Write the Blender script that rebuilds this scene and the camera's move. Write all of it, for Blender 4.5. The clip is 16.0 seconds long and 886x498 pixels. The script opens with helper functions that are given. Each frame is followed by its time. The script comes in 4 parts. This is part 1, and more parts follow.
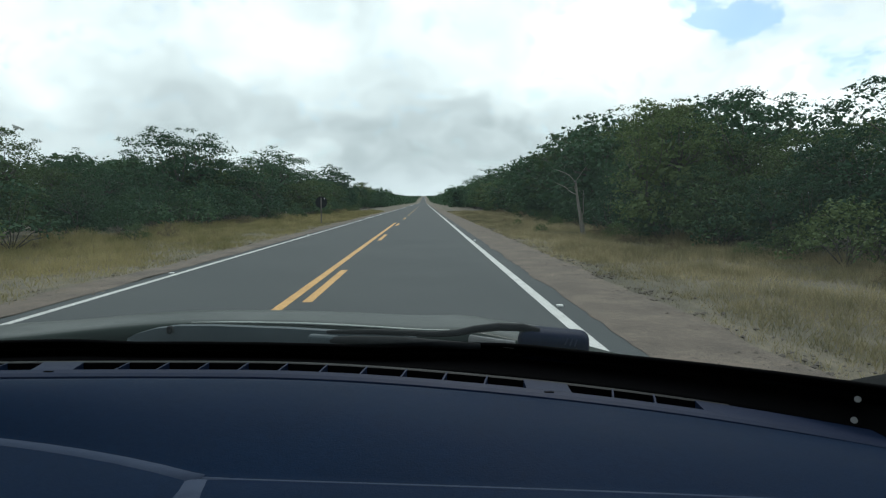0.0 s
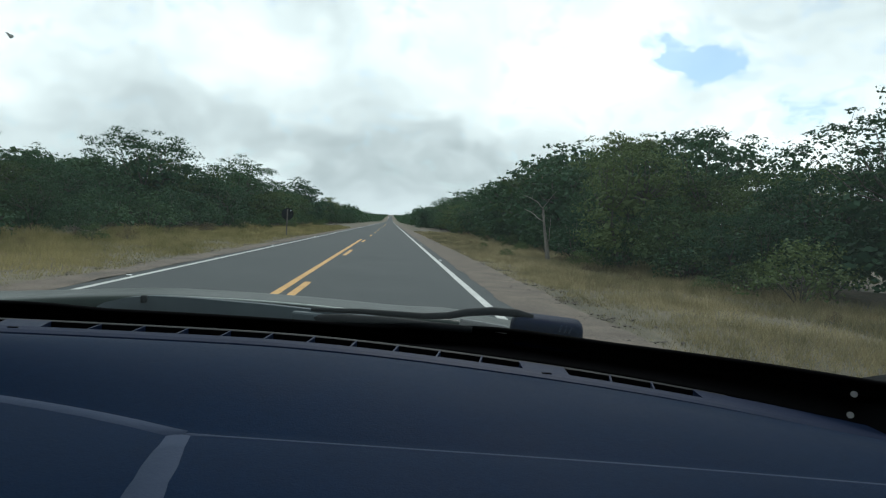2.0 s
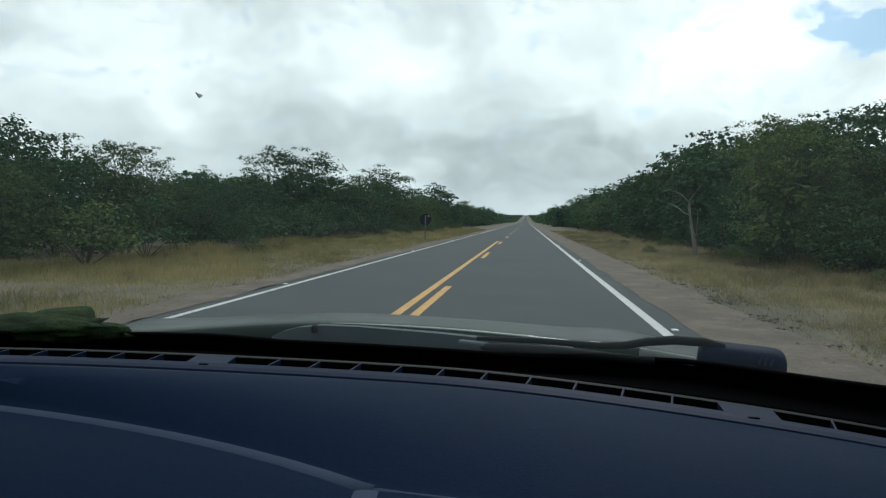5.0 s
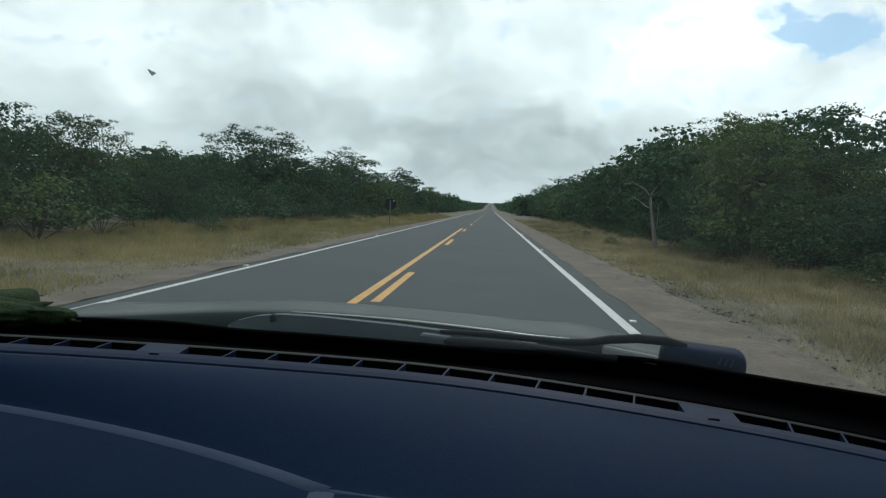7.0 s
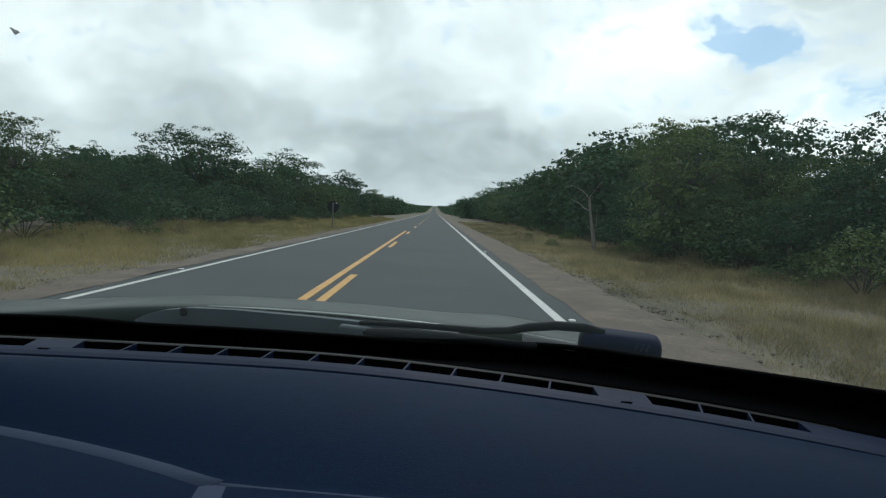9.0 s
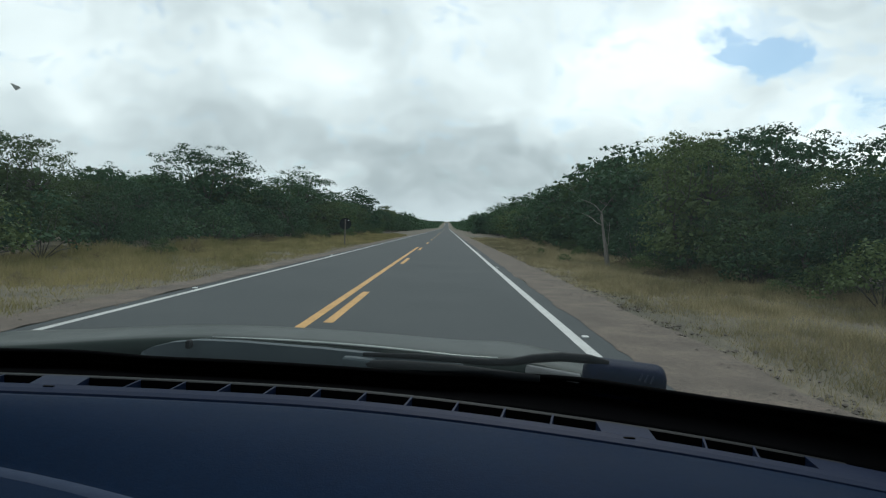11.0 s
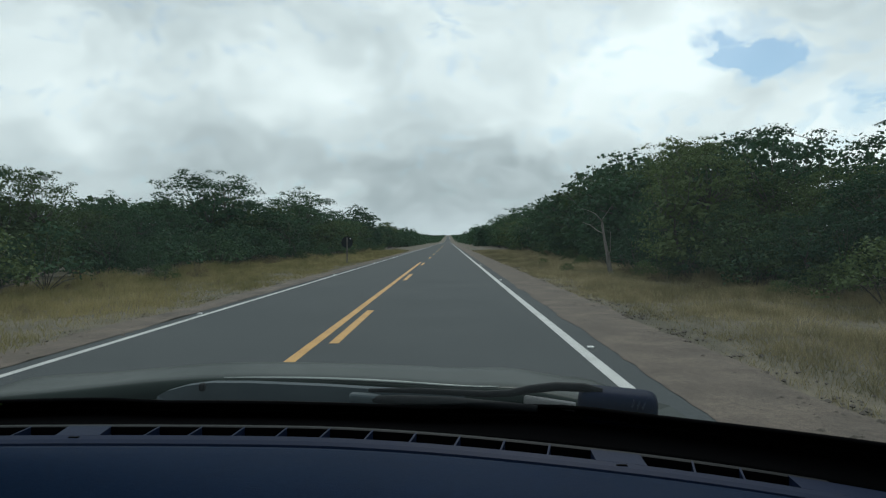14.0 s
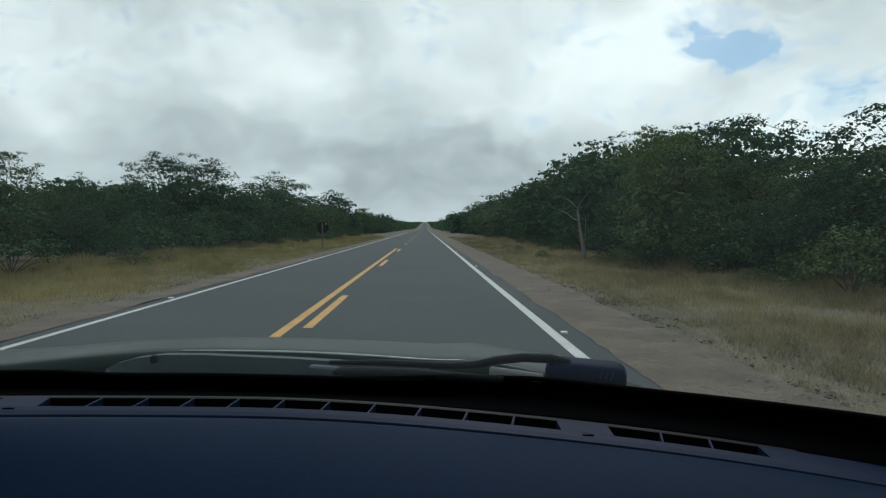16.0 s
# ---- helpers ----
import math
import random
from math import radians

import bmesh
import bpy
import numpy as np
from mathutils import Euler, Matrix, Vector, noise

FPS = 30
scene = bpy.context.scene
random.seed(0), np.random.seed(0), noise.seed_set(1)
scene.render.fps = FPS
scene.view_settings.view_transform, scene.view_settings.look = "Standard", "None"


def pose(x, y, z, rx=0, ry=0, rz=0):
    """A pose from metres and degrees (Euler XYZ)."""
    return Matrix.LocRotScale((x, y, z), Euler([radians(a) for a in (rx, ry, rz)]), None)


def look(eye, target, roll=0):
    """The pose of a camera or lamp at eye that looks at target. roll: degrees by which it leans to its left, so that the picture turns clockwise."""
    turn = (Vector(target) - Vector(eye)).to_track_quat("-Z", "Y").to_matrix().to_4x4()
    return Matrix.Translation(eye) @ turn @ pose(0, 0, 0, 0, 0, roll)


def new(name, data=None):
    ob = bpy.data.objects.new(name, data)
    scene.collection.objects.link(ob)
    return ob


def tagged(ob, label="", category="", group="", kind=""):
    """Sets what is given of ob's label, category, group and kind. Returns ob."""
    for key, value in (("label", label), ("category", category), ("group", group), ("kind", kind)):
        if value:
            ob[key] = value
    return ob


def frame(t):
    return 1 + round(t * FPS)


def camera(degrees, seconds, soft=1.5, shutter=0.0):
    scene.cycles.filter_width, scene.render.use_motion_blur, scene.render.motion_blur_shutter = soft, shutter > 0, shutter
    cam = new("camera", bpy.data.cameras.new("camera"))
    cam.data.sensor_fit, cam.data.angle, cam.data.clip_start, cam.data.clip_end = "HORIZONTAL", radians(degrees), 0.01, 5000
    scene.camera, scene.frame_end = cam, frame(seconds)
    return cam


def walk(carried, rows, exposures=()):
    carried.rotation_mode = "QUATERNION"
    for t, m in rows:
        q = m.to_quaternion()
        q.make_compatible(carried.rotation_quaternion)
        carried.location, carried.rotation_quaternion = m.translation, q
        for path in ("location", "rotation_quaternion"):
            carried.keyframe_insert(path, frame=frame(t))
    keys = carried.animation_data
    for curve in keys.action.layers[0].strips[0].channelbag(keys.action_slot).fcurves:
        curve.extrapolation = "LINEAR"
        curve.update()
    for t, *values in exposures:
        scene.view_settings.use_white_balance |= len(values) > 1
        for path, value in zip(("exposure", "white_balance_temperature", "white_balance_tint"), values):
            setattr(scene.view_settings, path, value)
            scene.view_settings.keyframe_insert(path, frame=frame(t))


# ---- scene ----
cam = camera(69.4, 16.0, soft=1.25)
# The camera is held by hand over the dashboard of a car; rows: seconds, eye, target, roll.
PATH = [
    (0, (0.033, -0.064, 1.526), (0.092, 1.93, 1.379), 0.2),
    (0.5, (-0.003, -0.067, 1.475), (0.0, 1.928, 1.333), 2.3),
    (1, (0.006, -0.077, 1.491), (-0.014, 1.923, 1.439), 2.3),
    (1.5, (-0.024, -0.047, 1.475), (0.171, 1.943, 1.441), 3.4),
    (2, (-0.011, -0.036, 1.458), (0.156, 1.956, 1.38), 3.6),
    (2.5, (-0.046, -0.005, 1.458), (-0.023, 1.991, 1.336), 5.3),
    (3, (-0.038, -0.015, 1.473), (-0.164, 1.98, 1.42), 1.7),
    (3.5, (-0.022, -0.013, 1.498), (-0.194, 1.979, 1.423), 0.5),
    (4, (-0.035, 0.003, 1.493), (-0.243, 1.99, 1.406), 0.6),
    (6.5, (-0.066, 0.027, 1.49), (-0.336, 2.007, 1.391), 1.2),
    (7, (-0.063, 0.037, 1.498), (-0.205, 2.027, 1.366), 2.9),
    (7.5, (-0.046, 0.038, 1.475), (-0.136, 2.03, 1.314), 2.9),
    (8, (-0.027, 0.044, 1.481), (-0.006, 2.041, 1.368), 3.3),
    (10.5, (-0.026, 0.068, 1.471), (-0.011, 2.064, 1.353), 2.3),
    (11, (-0.013, 0.057, 1.501), (-0.023, 2.056, 1.433), 2.3),
    (11.5, (-0.022, 0.059, 1.489), (-0.038, 2.057, 1.397), 2.2),
    (12, (-0.027, 0.061, 1.482), (-0.056, 2.058, 1.394), 2.3),
    (12.5, (-0.017, 0.05, 1.523), (-0.039, 2.049, 1.456), 1.6),
    (13, (0.003, 0.07, 1.469), (0.099, 2.066, 1.374), 2.9),
    (13.5, (-0.007, 0.001, 1.573), (-0.063, 2.0, 1.569), -0.9),
    (14, (-0.005, 0.009, 1.54), (-0.023, 2.009, 1.515), -0.1),
    (14.5, (-0.013, 0.018, 1.536), (-0.019, 2.018, 1.5), 1.2),
    (15, (-0.035, 0.036, 1.526), (-0.059, 2.035, 1.463), 1.8),
    (15.5, (-0.021, 0.035, 1.536), (-0.013, 2.035, 1.504), 1.0),
    (16, (0.012, 0.046, 1.51), (0.068, 2.044, 1.444), 0.4),
]

walk(cam, [(t, look(eye, target, roll)) for t, eye, target, roll in PATH],
     [(0, 0.22, 6200, 7), (3, 0.18, 6200, 7), (4, 0.1, 6180, 7), (6.5, 0.06, 6180, 7), (8, 0.04, 6180, 7), (10.5, 0.0, 6160, 8), (12, 0.0, 6160, 8), (13.3, -0.14, 6150, 7), (16, -0.2, 6130, 7)])

# ---- world, sun ----
SUN_AZ, SUN_EL = radians(14), radians(52)      # to the right of straight ahead, and up

world = bpy.data.worlds.new("overcast_sky")
scene.world = world
world.use_nodes = True


class Nodes:
    """A short way to write node trees."""

    def __init__(self, tree):
        self.tree = tree
        tree.nodes.clear()

    def add(self, kind, **settings):
        node = self.tree.nodes.new(kind)
        for key, value in settings.items():
            if key == "operation":
                node.operation = value
            elif key == "blend":
                node.blend_type = value
            elif key == "data":
                node.data_type = value
        return node

    def link(self, a, b):
        self.tree.links.new(a, b)

    def math(self, op, a, b=0.0, c=None, clamp=False):
        node = self.add("ShaderNodeMath", operation=op)
        node.use_clamp = clamp
        for socket, value in zip(node.inputs, (a, b, c)):
            if value is None:
                continue
            if isinstance(value, (int, float)):
                socket.default_value = value
            else:
                self.link(value, socket)
        return node.outputs[0]

    def vec(self, op, a, b=None):
        node = self.add("ShaderNodeVectorMath", operation=op)
        for socket, value in zip(node.inputs, (a, b)):
            if value is None:
                continue
            if isinstance(value, tuple):
                socket.default_value = value
            else:
                self.link(value, socket)
        return node

    def noise(self, where, scale, detail=4.0, rough=0.55, distortion=0.0):
        node = self.add("ShaderNodeTexNoise")
        if where is not None:
            self.link(where, node.inputs["Vector"])
        node.inputs["Scale"].default_value = scale
        node.inputs["Detail"].default_value = detail
        node.inputs["Roughness"].default_value = rough
        node.inputs["Distortion"].default_value = distortion
        return node.outputs["Fac"]

    def ramp(self, fac, stops, smooth=False):
        node = self.add("ShaderNodeValToRGB")
        band = node.color_ramp
        band.interpolation = "EASE" if smooth else "LINEAR"
        while len(band.elements) < len(stops):
            band.elements.new(0.5)
        for element, (at, colour) in zip(band.elements, stops):
            element.position = at
            element.color = (*colour, 1) if len(colour) == 3 else colour
        self.link(fac, node.inputs[0])
        return node.outputs["Color"]

    def mix(self, fac, a, b, blend="MIX"):
        node = self.add("ShaderNodeMix", data="RGBA", blend=blend)
        for socket, value in ((node.inputs["Factor"], fac), (node.inputs[6], a), (node.inputs[7], b)):
            if isinstance(value, (int, float)):
                socket.default_value = value
            elif isinstance(value, tuple):
                socket.default_value = (*value, 1)
            else:
                self.link(value, socket)
        return node.outputs[2]


def grey(v):
    return (v, v, v)


def build_sky():
    n = Nodes(world.node_tree)
    way = n.add("ShaderNodeTexCoord").outputs["Generated"]
    split = n.add("ShaderNodeSeparateXYZ")
    n.link(way, split.inputs[0])
    up = n.math("MAXIMUM", split.outputs[2], 0.0)
    # clouds lie in layers: they are drawn out sideways towards the horizon
    flat = n.vec("MULTIPLY", way, (1.0, 1.0, 1.6)).outputs[0]
    swirl = n.add("ShaderNodeTexNoise")
    n.link(flat, swirl.inputs["Vector"])
    swirl.inputs["Scale"].default_value = 7.0
    swirl.inputs["Detail"].default_value = 5.0
    swirl.inputs["Roughness"].default_value = 0.5
    push = n.vec("MULTIPLY", n.vec("SUBTRACT", swirl.outputs["Color"], (0.5, 0.5, 0.5)).outputs[0], (0.22, 0.22, 0.22)).outputs[0]
    torn = n.vec("ADD", flat, push).outputs[0]

    def bank(x, z, width, amount, edge=2.0):
        """A soft rise of brightness about a direction x to the right and z up for 1 ahead; a higher edge power makes it crisper."""
        d = Vector((x, 1.0, z)).normalized()
        far = n.vec("DISTANCE", torn, (d.x, d.y, d.z * 1.6)).outputs["Value"]
        u = n.math("POWER", n.math("DIVIDE", far, width), edge)
        return n.math("MULTIPLY", n.math("EXPONENT", n.math("MULTIPLY", u, -1.0)), amount)

    def total(values):
        out = values[0]
        for v in values[1:]:
            out = n.math("ADD", out, v)
        return out

    # blue sky above the clouds
    sky = n.add("ShaderNodeTexSky")
    sky.sky_type = "NISHITA"
    sky.sun_disc = False
    sky.sun_elevation, sky.sun_rotation = SUN_EL, SUN_AZ
    blue = n.mix(1.0, sky.outputs[0], (0.075, 0.098, 0.106), "MULTIPLY")
    # cloud: broad sheets, billows and wisps
    sheets = n.noise(flat, 2.6, 3.0, 0.5, 0.2)
    billows = n.noise(torn, 7.0, 5.0, 0.5, 0.15)
    wisps = n.noise(torn, 22.0, 5.0, 0.55, 0.2)
    body = total([n.math("MULTIPLY", sheets, 0.30), n.math("MULTIPLY", billows, 0.50), n.math("MULTIPLY", wisps, 0.07), -0.02])
    shade = total([body,
                   bank(0.30, 0.27, 0.20, 0.24), bank(0.35, 0.29, 0.09, 0.26, 4.0), bank(0.22, 0.22, 0.12, 0.12, 3.0), bank(0.04, 0.19, 0.07, 0.16, 3.0), bank(0.02, 0.31, 0.16, 0.10),
                   bank(-0.24, 0.25, 0.11, 0.24, 3.0), bank(-0.16, 0.20, 0.14, 0.10), bank(-0.60, 0.27, 0.16, 0.20, 3.0), bank(-0.85, 0.2, 0.2, 0.1), bank(0.62, 0.15, 0.10, 0.24, 3.0), bank(0.75, 0.24, 0.16, 0.16),
                   bank(-0.30, 0.055, 0.05, 0.12, 3.0), bank(-0.17, 0.045, 0.05, 0.10, 3.0), bank(0.0, 0.01, 0.05, 0.10),
                   bank(-0.42, 0.13, 0.20, -0.08), bank(-0.10, 0.10, 0.16, -0.07), bank(0.15, 0.08, 0.14, -0.06), bank(0.40, 0.10, 0.14, -0.04), bank(-0.42, 0.36, 0.12, -0.09, 3.0), bank(0.16, 0.40, 0.14, -0.08), bank(-0.1, 0.37, 0.12, -0.05), bank(0.0, 1.2, 0.7, 0.3)])
    cloud = n.ramp(shade, [(0.25, (0.40, 0.456, 0.468)), (0.36, (0.54, 0.6, 0.61)), (0.48, (0.72, 0.787, 0.79)), (0.62, (0.93, 0.995, 0.985)), (0.84, (1.14, 1.2, 1.175))])
    # openings in the cloud, with torn edges
    gaps = total([bank(0.42, 0.29, 0.045, 0.54, 2.0), bank(0.48, 0.283, 0.045, 0.5, 2.0), bank(0.54, 0.275, 0.04, 0.42, 2.0), bank(0.68, 0.2, 0.05, 0.3), n.math("MULTIPLY", wisps, 0.85), n.math("MULTIPLY", billows, 0.35)])
    open_sky = n.ramp(gaps, [(0.62, grey(0)), (0.82, grey(0.28)), (1.0, grey(0.76))], True)
    seen = n.mix(open_sky, cloud, blue)
    # even haze just over the horizon
    haze = n.math("SUBTRACT", 1.0, n.math("MULTIPLY", up, 14.0), clamp=True)
    low = n.mix(n.math("MULTIPLY", haze, 0.6), seen, (0.62, 0.69, 0.72))
    back = n.add("ShaderNodeBackground")
    n.link(low, back.inputs["Color"])
    back.inputs["Strength"].default_value = 1.0
    out = n.add("ShaderNodeOutputWorld")
    n.link(back.outputs[0], out.inputs["Surface"])


build_sky()

sun_data = bpy.data.lights.new("sun", "SUN")
sun_data.energy, sun_data.angle, sun_data.color = 0.9, radians(14), (1.0, 0.96, 0.9)
sun = new("sun", sun_data)
sun.matrix_world = look((math.sin(SUN_AZ) * math.cos(SUN_EL) * 90, math.cos(SUN_AZ) * math.cos(SUN_EL) * 90, math.sin(SUN_EL) * 90), (0, 0, 0))


# ---- materials ----
def material(name, colours, scale=3.0, rough=0.7, bump=0.0, bump_scale=40.0, metal=0.0, fine=0.0, random_mix=0.0, coat=0.0,
             spec=0.5, spec_tint=None, rough_vary=0.1, translucent=0.0, stretch=None, through_tint=(1.2, 1.35, 0.6), spread=0.4):
    """A surface whose colour runs through the given colours by noise at two scales, with fine relief."""
    m = bpy.data.materials.new(name)
    m.use_nodes = True
    n = Nodes(m.node_tree)
    where = n.add("ShaderNodeTexCoord").outputs["Object"]
    if stretch:
        where = n.vec("MULTIPLY", where, stretch).outputs[0]
    big, small = n.noise(where, scale, 4.0), n.noise(where, scale * 9.0, 3.0, 0.6)
    fac = n.math("MULTIPLY_ADD", small, 0.4, n.math("MULTIPLY", big, 0.6))
    if random_mix:
        info = n.add("ShaderNodeObjectInfo").outputs["Random"]
        island = n.add("ShaderNodeNewGeometry").outputs["Random Per Island"]
        either = n.math("MULTIPLY_ADD", island, 0.25, n.math("MULTIPLY", info, 0.75))
        fac = n.math("ADD", n.math("MULTIPLY", fac, 1 - random_mix), n.math("MULTIPLY", either, random_mix))
    steps = [(0.5 - spread / 2 + spread * i / max(1, len(colours) - 1), c) for i, c in enumerate(colours)]
    colour = n.ramp(fac, steps)
    if fine:
        grain = n.noise(where, scale * 60, 2.0, 0.7)
        colour = n.mix(1.0, colour, n.ramp(grain, [(0.3, grey(1 - fine)), (0.7, grey(1 + fine * 0.6))]), "MULTIPLY")
    b = n.add("ShaderNodeBsdfPrincipled")
    n.link(colour, b.inputs["Base Color"])
    n.link(n.math("MULTIPLY_ADD", small, rough_vary, rough - rough_vary / 2, clamp=True), b.inputs["Roughness"])
    b.inputs["Metallic"].default_value = metal
    b.inputs["Specular IOR Level"].default_value = spec
    b.inputs["Coat Weight"].default_value = coat
    if spec_tint:
        b.inputs["Specular Tint"].default_value = (*spec_tint, 1)
    if bump:
        node = n.add("ShaderNodeBump")
        node.inputs["Strength"].default_value = bump
        node.inputs["Distance"].default_value = 0.01
        n.link(n.noise(where, bump_scale, 4.0, 0.6), node.inputs["Height"])
        n.link(node.outputs[0], b.inputs["Normal"])
    out = n.add("ShaderNodeOutputMaterial")
    if translucent:
        t = n.add("ShaderNodeBsdfTranslucent")
        n.link(n.mix(1.0, colour, through_tint, "MULTIPLY"), t.inputs["Color"])
        mixed = n.add("ShaderNodeMixShader")
        mixed.inputs[0].default_value = translucent
        n.link(b.outputs[0], mixed.inputs[1])
        n.link(t.outputs[0], mixed.inputs[2])
        n.link(mixed.outputs[0], out.inputs["Surface"])
    else:
        n.link(b.outputs[0], out.inputs["Surface"])
    return m


def glass_material(name, gloss=0.6, film=0.0):
    m = bpy.data.materials.new(name)
    m.use_nodes = True
    n = Nodes(m.node_tree)
    clear = n.add("ShaderNodeBsdfTransparent")
    clear.inputs[0].default_value = (0.93, 0.96, 0.95, 1)
    shine = n.add("ShaderNodeBsdfGlossy")
    shine.inputs["Roughness"].default_value = 0.02
    fresnel = n.add("ShaderNodeFresnel")
    fresnel.inputs[0].default_value = 1.45
    mixed = n.add("ShaderNodeMixShader")
    n.link(n.math("MULTIPLY", fresnel.outputs[0], gloss), mixed.inputs[0])
    n.link(clear.outputs[0], mixed.inputs[1])
    n.link(shine.outputs[0], mixed.inputs[2])
    surface = mixed
    if film:
        where = n.add("ShaderNodeTexCoord").outputs["Object"]
        dust = n.add("ShaderNodeBsdfTranslucent")
        dust.inputs[0].default_value = (0.55, 0.64, 0.66, 1)
        amount = n.math("MULTIPLY", n.math("ADD", n.noise(where, 5.0, 4.0), 0.5), film)
        surface = n.add("ShaderNodeMixShader")
        n.link(amount, surface.inputs[0])
        n.link(mixed.outputs[0], surface.inputs[1])
        n.link(dust.outputs[0], surface.inputs[2])
    out = n.add("ShaderNodeOutputMaterial")
    n.link(surface.outputs[0], out.inputs["Surface"])
    return m


ASPHALT = material("asphalt", [(0.041, 0.049, 0.053), (0.051, 0.059, 0.063), (0.064, 0.072, 0.075)], 0.35, 0.85, 0.35, 90, fine=0.25, spec=0.3)
LINE_WHITE = material("white_road_paint", [(0.36, 0.36, 0.35), (0.52, 0.52, 0.51), (0.6, 0.6, 0.59)], 1.6, 0.7, 0.2, 80, fine=0.12)
LINE_YELLOW = material("yellow_road_paint", [(0.36, 0.2, 0.06), (0.55, 0.3, 0.08), (0.62, 0.36, 0.11)], 1.6, 0.7, 0.2, 80, fine=0.15)
SAND = material("sandy_shoulder", [(0.07, 0.056, 0.046), (0.126, 0.099, 0.079), (0.205, 0.162, 0.126)], 1.3, 0.95, 1.0, 36, fine=0.5)
EARTH = material("verge_soil", [(0.06, 0.056, 0.036), (0.09, 0.078, 0.052), (0.14, 0.118, 0.082), (0.08, 0.072, 0.044)], 0.3, 0.95, 0.7, 14, fine=0.3, stretch=(1.0, 0.4, 1.0))
GRASS = material("dry_grass", [(0.08, 0.088, 0.05), (0.15, 0.138, 0.082), (0.27, 0.232, 0.14), (0.42, 0.36, 0.235)], 0.32, 0.8, random_mix=0.3, spec=0.06, translucent=0.4, stretch=(1.0, 0.4, 1.0), through_tint=(1.02, 1.02, 0.9), spread=0.25)
GRASS_STRAW = material("straw_grass", [(0.11, 0.118, 0.05), (0.2, 0.182, 0.085), (0.31, 0.265, 0.135), (0.42, 0.352, 0.19)], 0.3, 0.8, random_mix=0.3, spec=0.06, translucent=0.4, stretch=(1.0, 0.4, 1.0), through_tint=(1.02, 1.02, 0.9), spread=0.25)
LEAF = material("dark_green_leaf", [(0.028, 0.06, 0.038), (0.041, 0.08, 0.046), (0.066, 0.112, 0.058)], 0.7, 0.7, random_mix=0.4, spec=0.08, translucent=0.16)
LEAF_OLIVE = material("olive_leaf", [(0.046, 0.074, 0.036), (0.068, 0.1, 0.045), (0.104, 0.138, 0.06)], 0.7, 0.7, random_mix=0.4, spec=0.08, translucent=0.16)
LEAF_DRY = material("brown_dry_leaf", [(0.1, 0.075, 0.05), (0.15, 0.115, 0.07), (0.2, 0.16, 0.1)], 0.8, 0.8, random_mix=0.6, spec=0.2, translucent=0.1)
BARK = material("grey_bark", [(0.04, 0.036, 0.03), (0.07, 0.064, 0.055), (0.12, 0.11, 0.096)], 2.0, 0.9, 0.8, 18, stretch=(3, 3, 0.6))
DEADWOOD = material("pale_dead_wood", [(0.1, 0.09, 0.078), (0.19, 0.175, 0.155), (0.3, 0.28, 0.255)], 2.0, 0.9, 0.8, 18, stretch=(3, 3, 0.6))
STONE = material("broken_stone", [(0.07, 0.058, 0.046), (0.14, 0.115, 0.092), (0.3, 0.255, 0.205)], 3.0, 0.9, 0.6, 20, random_mix=0.7)
KERB = material("whitewashed_concrete", [(0.28, 0.27, 0.22), (0.52, 0.5, 0.43), (0.66, 0.64, 0.57)], 1.2, 0.9, 0.5, 22, fine=0.2)
STUD = material("white_reflector_plastic", [(0.6, 0.6, 0.6), (0.75, 0.75, 0.74)], 9.0, 0.5, fine=0.1)
DULL_GREEN = material("mottled_dull_green", [(0.012, 0.022, 0.012), (0.028, 0.045, 0.018), (0.05, 0.075, 0.024)], 28.0, 0.95, 0.6, 160, spec=0.05, fine=0.3)
DASH = material("navy_grained_vinyl", [(0.002, 0.0085, 0.026), (0.003, 0.0112, 0.032), (0.0045, 0.0138, 0.038)], 2.0, 0.6, 0.1, 450, spec=0.05, spec_tint=(0.25, 0.5, 1.0), fine=0.12)
TRIM = material("dark_blue_grey_plastic", [(0.0065, 0.0126, 0.035), (0.009, 0.017, 0.044)], 6.0, 0.55, 0.08, 500, spec=0.1)
SEAM = material("lighter_vinyl_seam", [(0.03, 0.043, 0.075), (0.045, 0.058, 0.093)], 8.0, 0.65, 0.1, 300, spec=0.06, spec_tint=(0.4, 0.6, 1.0))
BLACK = material("matt_black_plastic", [(0.0016, 0.0016, 0.002), (0.003, 0.003, 0.0035)], 6.0, 0.8, spec=0.03)
RUBBER = material("black_rubber", [(0.006, 0.0075, 0.009), (0.011, 0.0125, 0.015)], 8.0, 0.65, 0.2, 120, spec=0.12)
CAP = material("dark_blue_black_plastic", [(0.0026, 0.0058, 0.02), (0.0044, 0.009, 0.027)], 8.0, 0.55, 0.1, 200, spec=0.06, spec_tint=(0.4, 0.6, 1.0))
COWL = material("charcoal_cowl_plastic", [(0.004, 0.0055, 0.0065), (0.007, 0.009, 0.0105)], 6.0, 0.6, 0.1, 150, spec=0.15)
PAINT = material("grey_green_car_paint", [(0.0075, 0.0148, 0.0128), (0.0112, 0.0198, 0.0172)], 2.0, 0.36, metal=0.05, coat=0.03, rough_vary=0.1, spec=0.08)
EDGE_SHINE = material("pale_edge_highlight", [(0.25, 0.27, 0.26), (0.4, 0.42, 0.41)], 14.0, 0.3, metal=0.6)
CHROME = material("bright_metal", [(0.5, 0.5, 0.5), (0.62, 0.62, 0.62)], 6.0, 0.3, metal=0.9)
FABRIC = material("dark_grey_fabric", [(0.03, 0.03, 0.033), (0.05, 0.05, 0.055)], 10.0, 0.9, 0.4, 300)
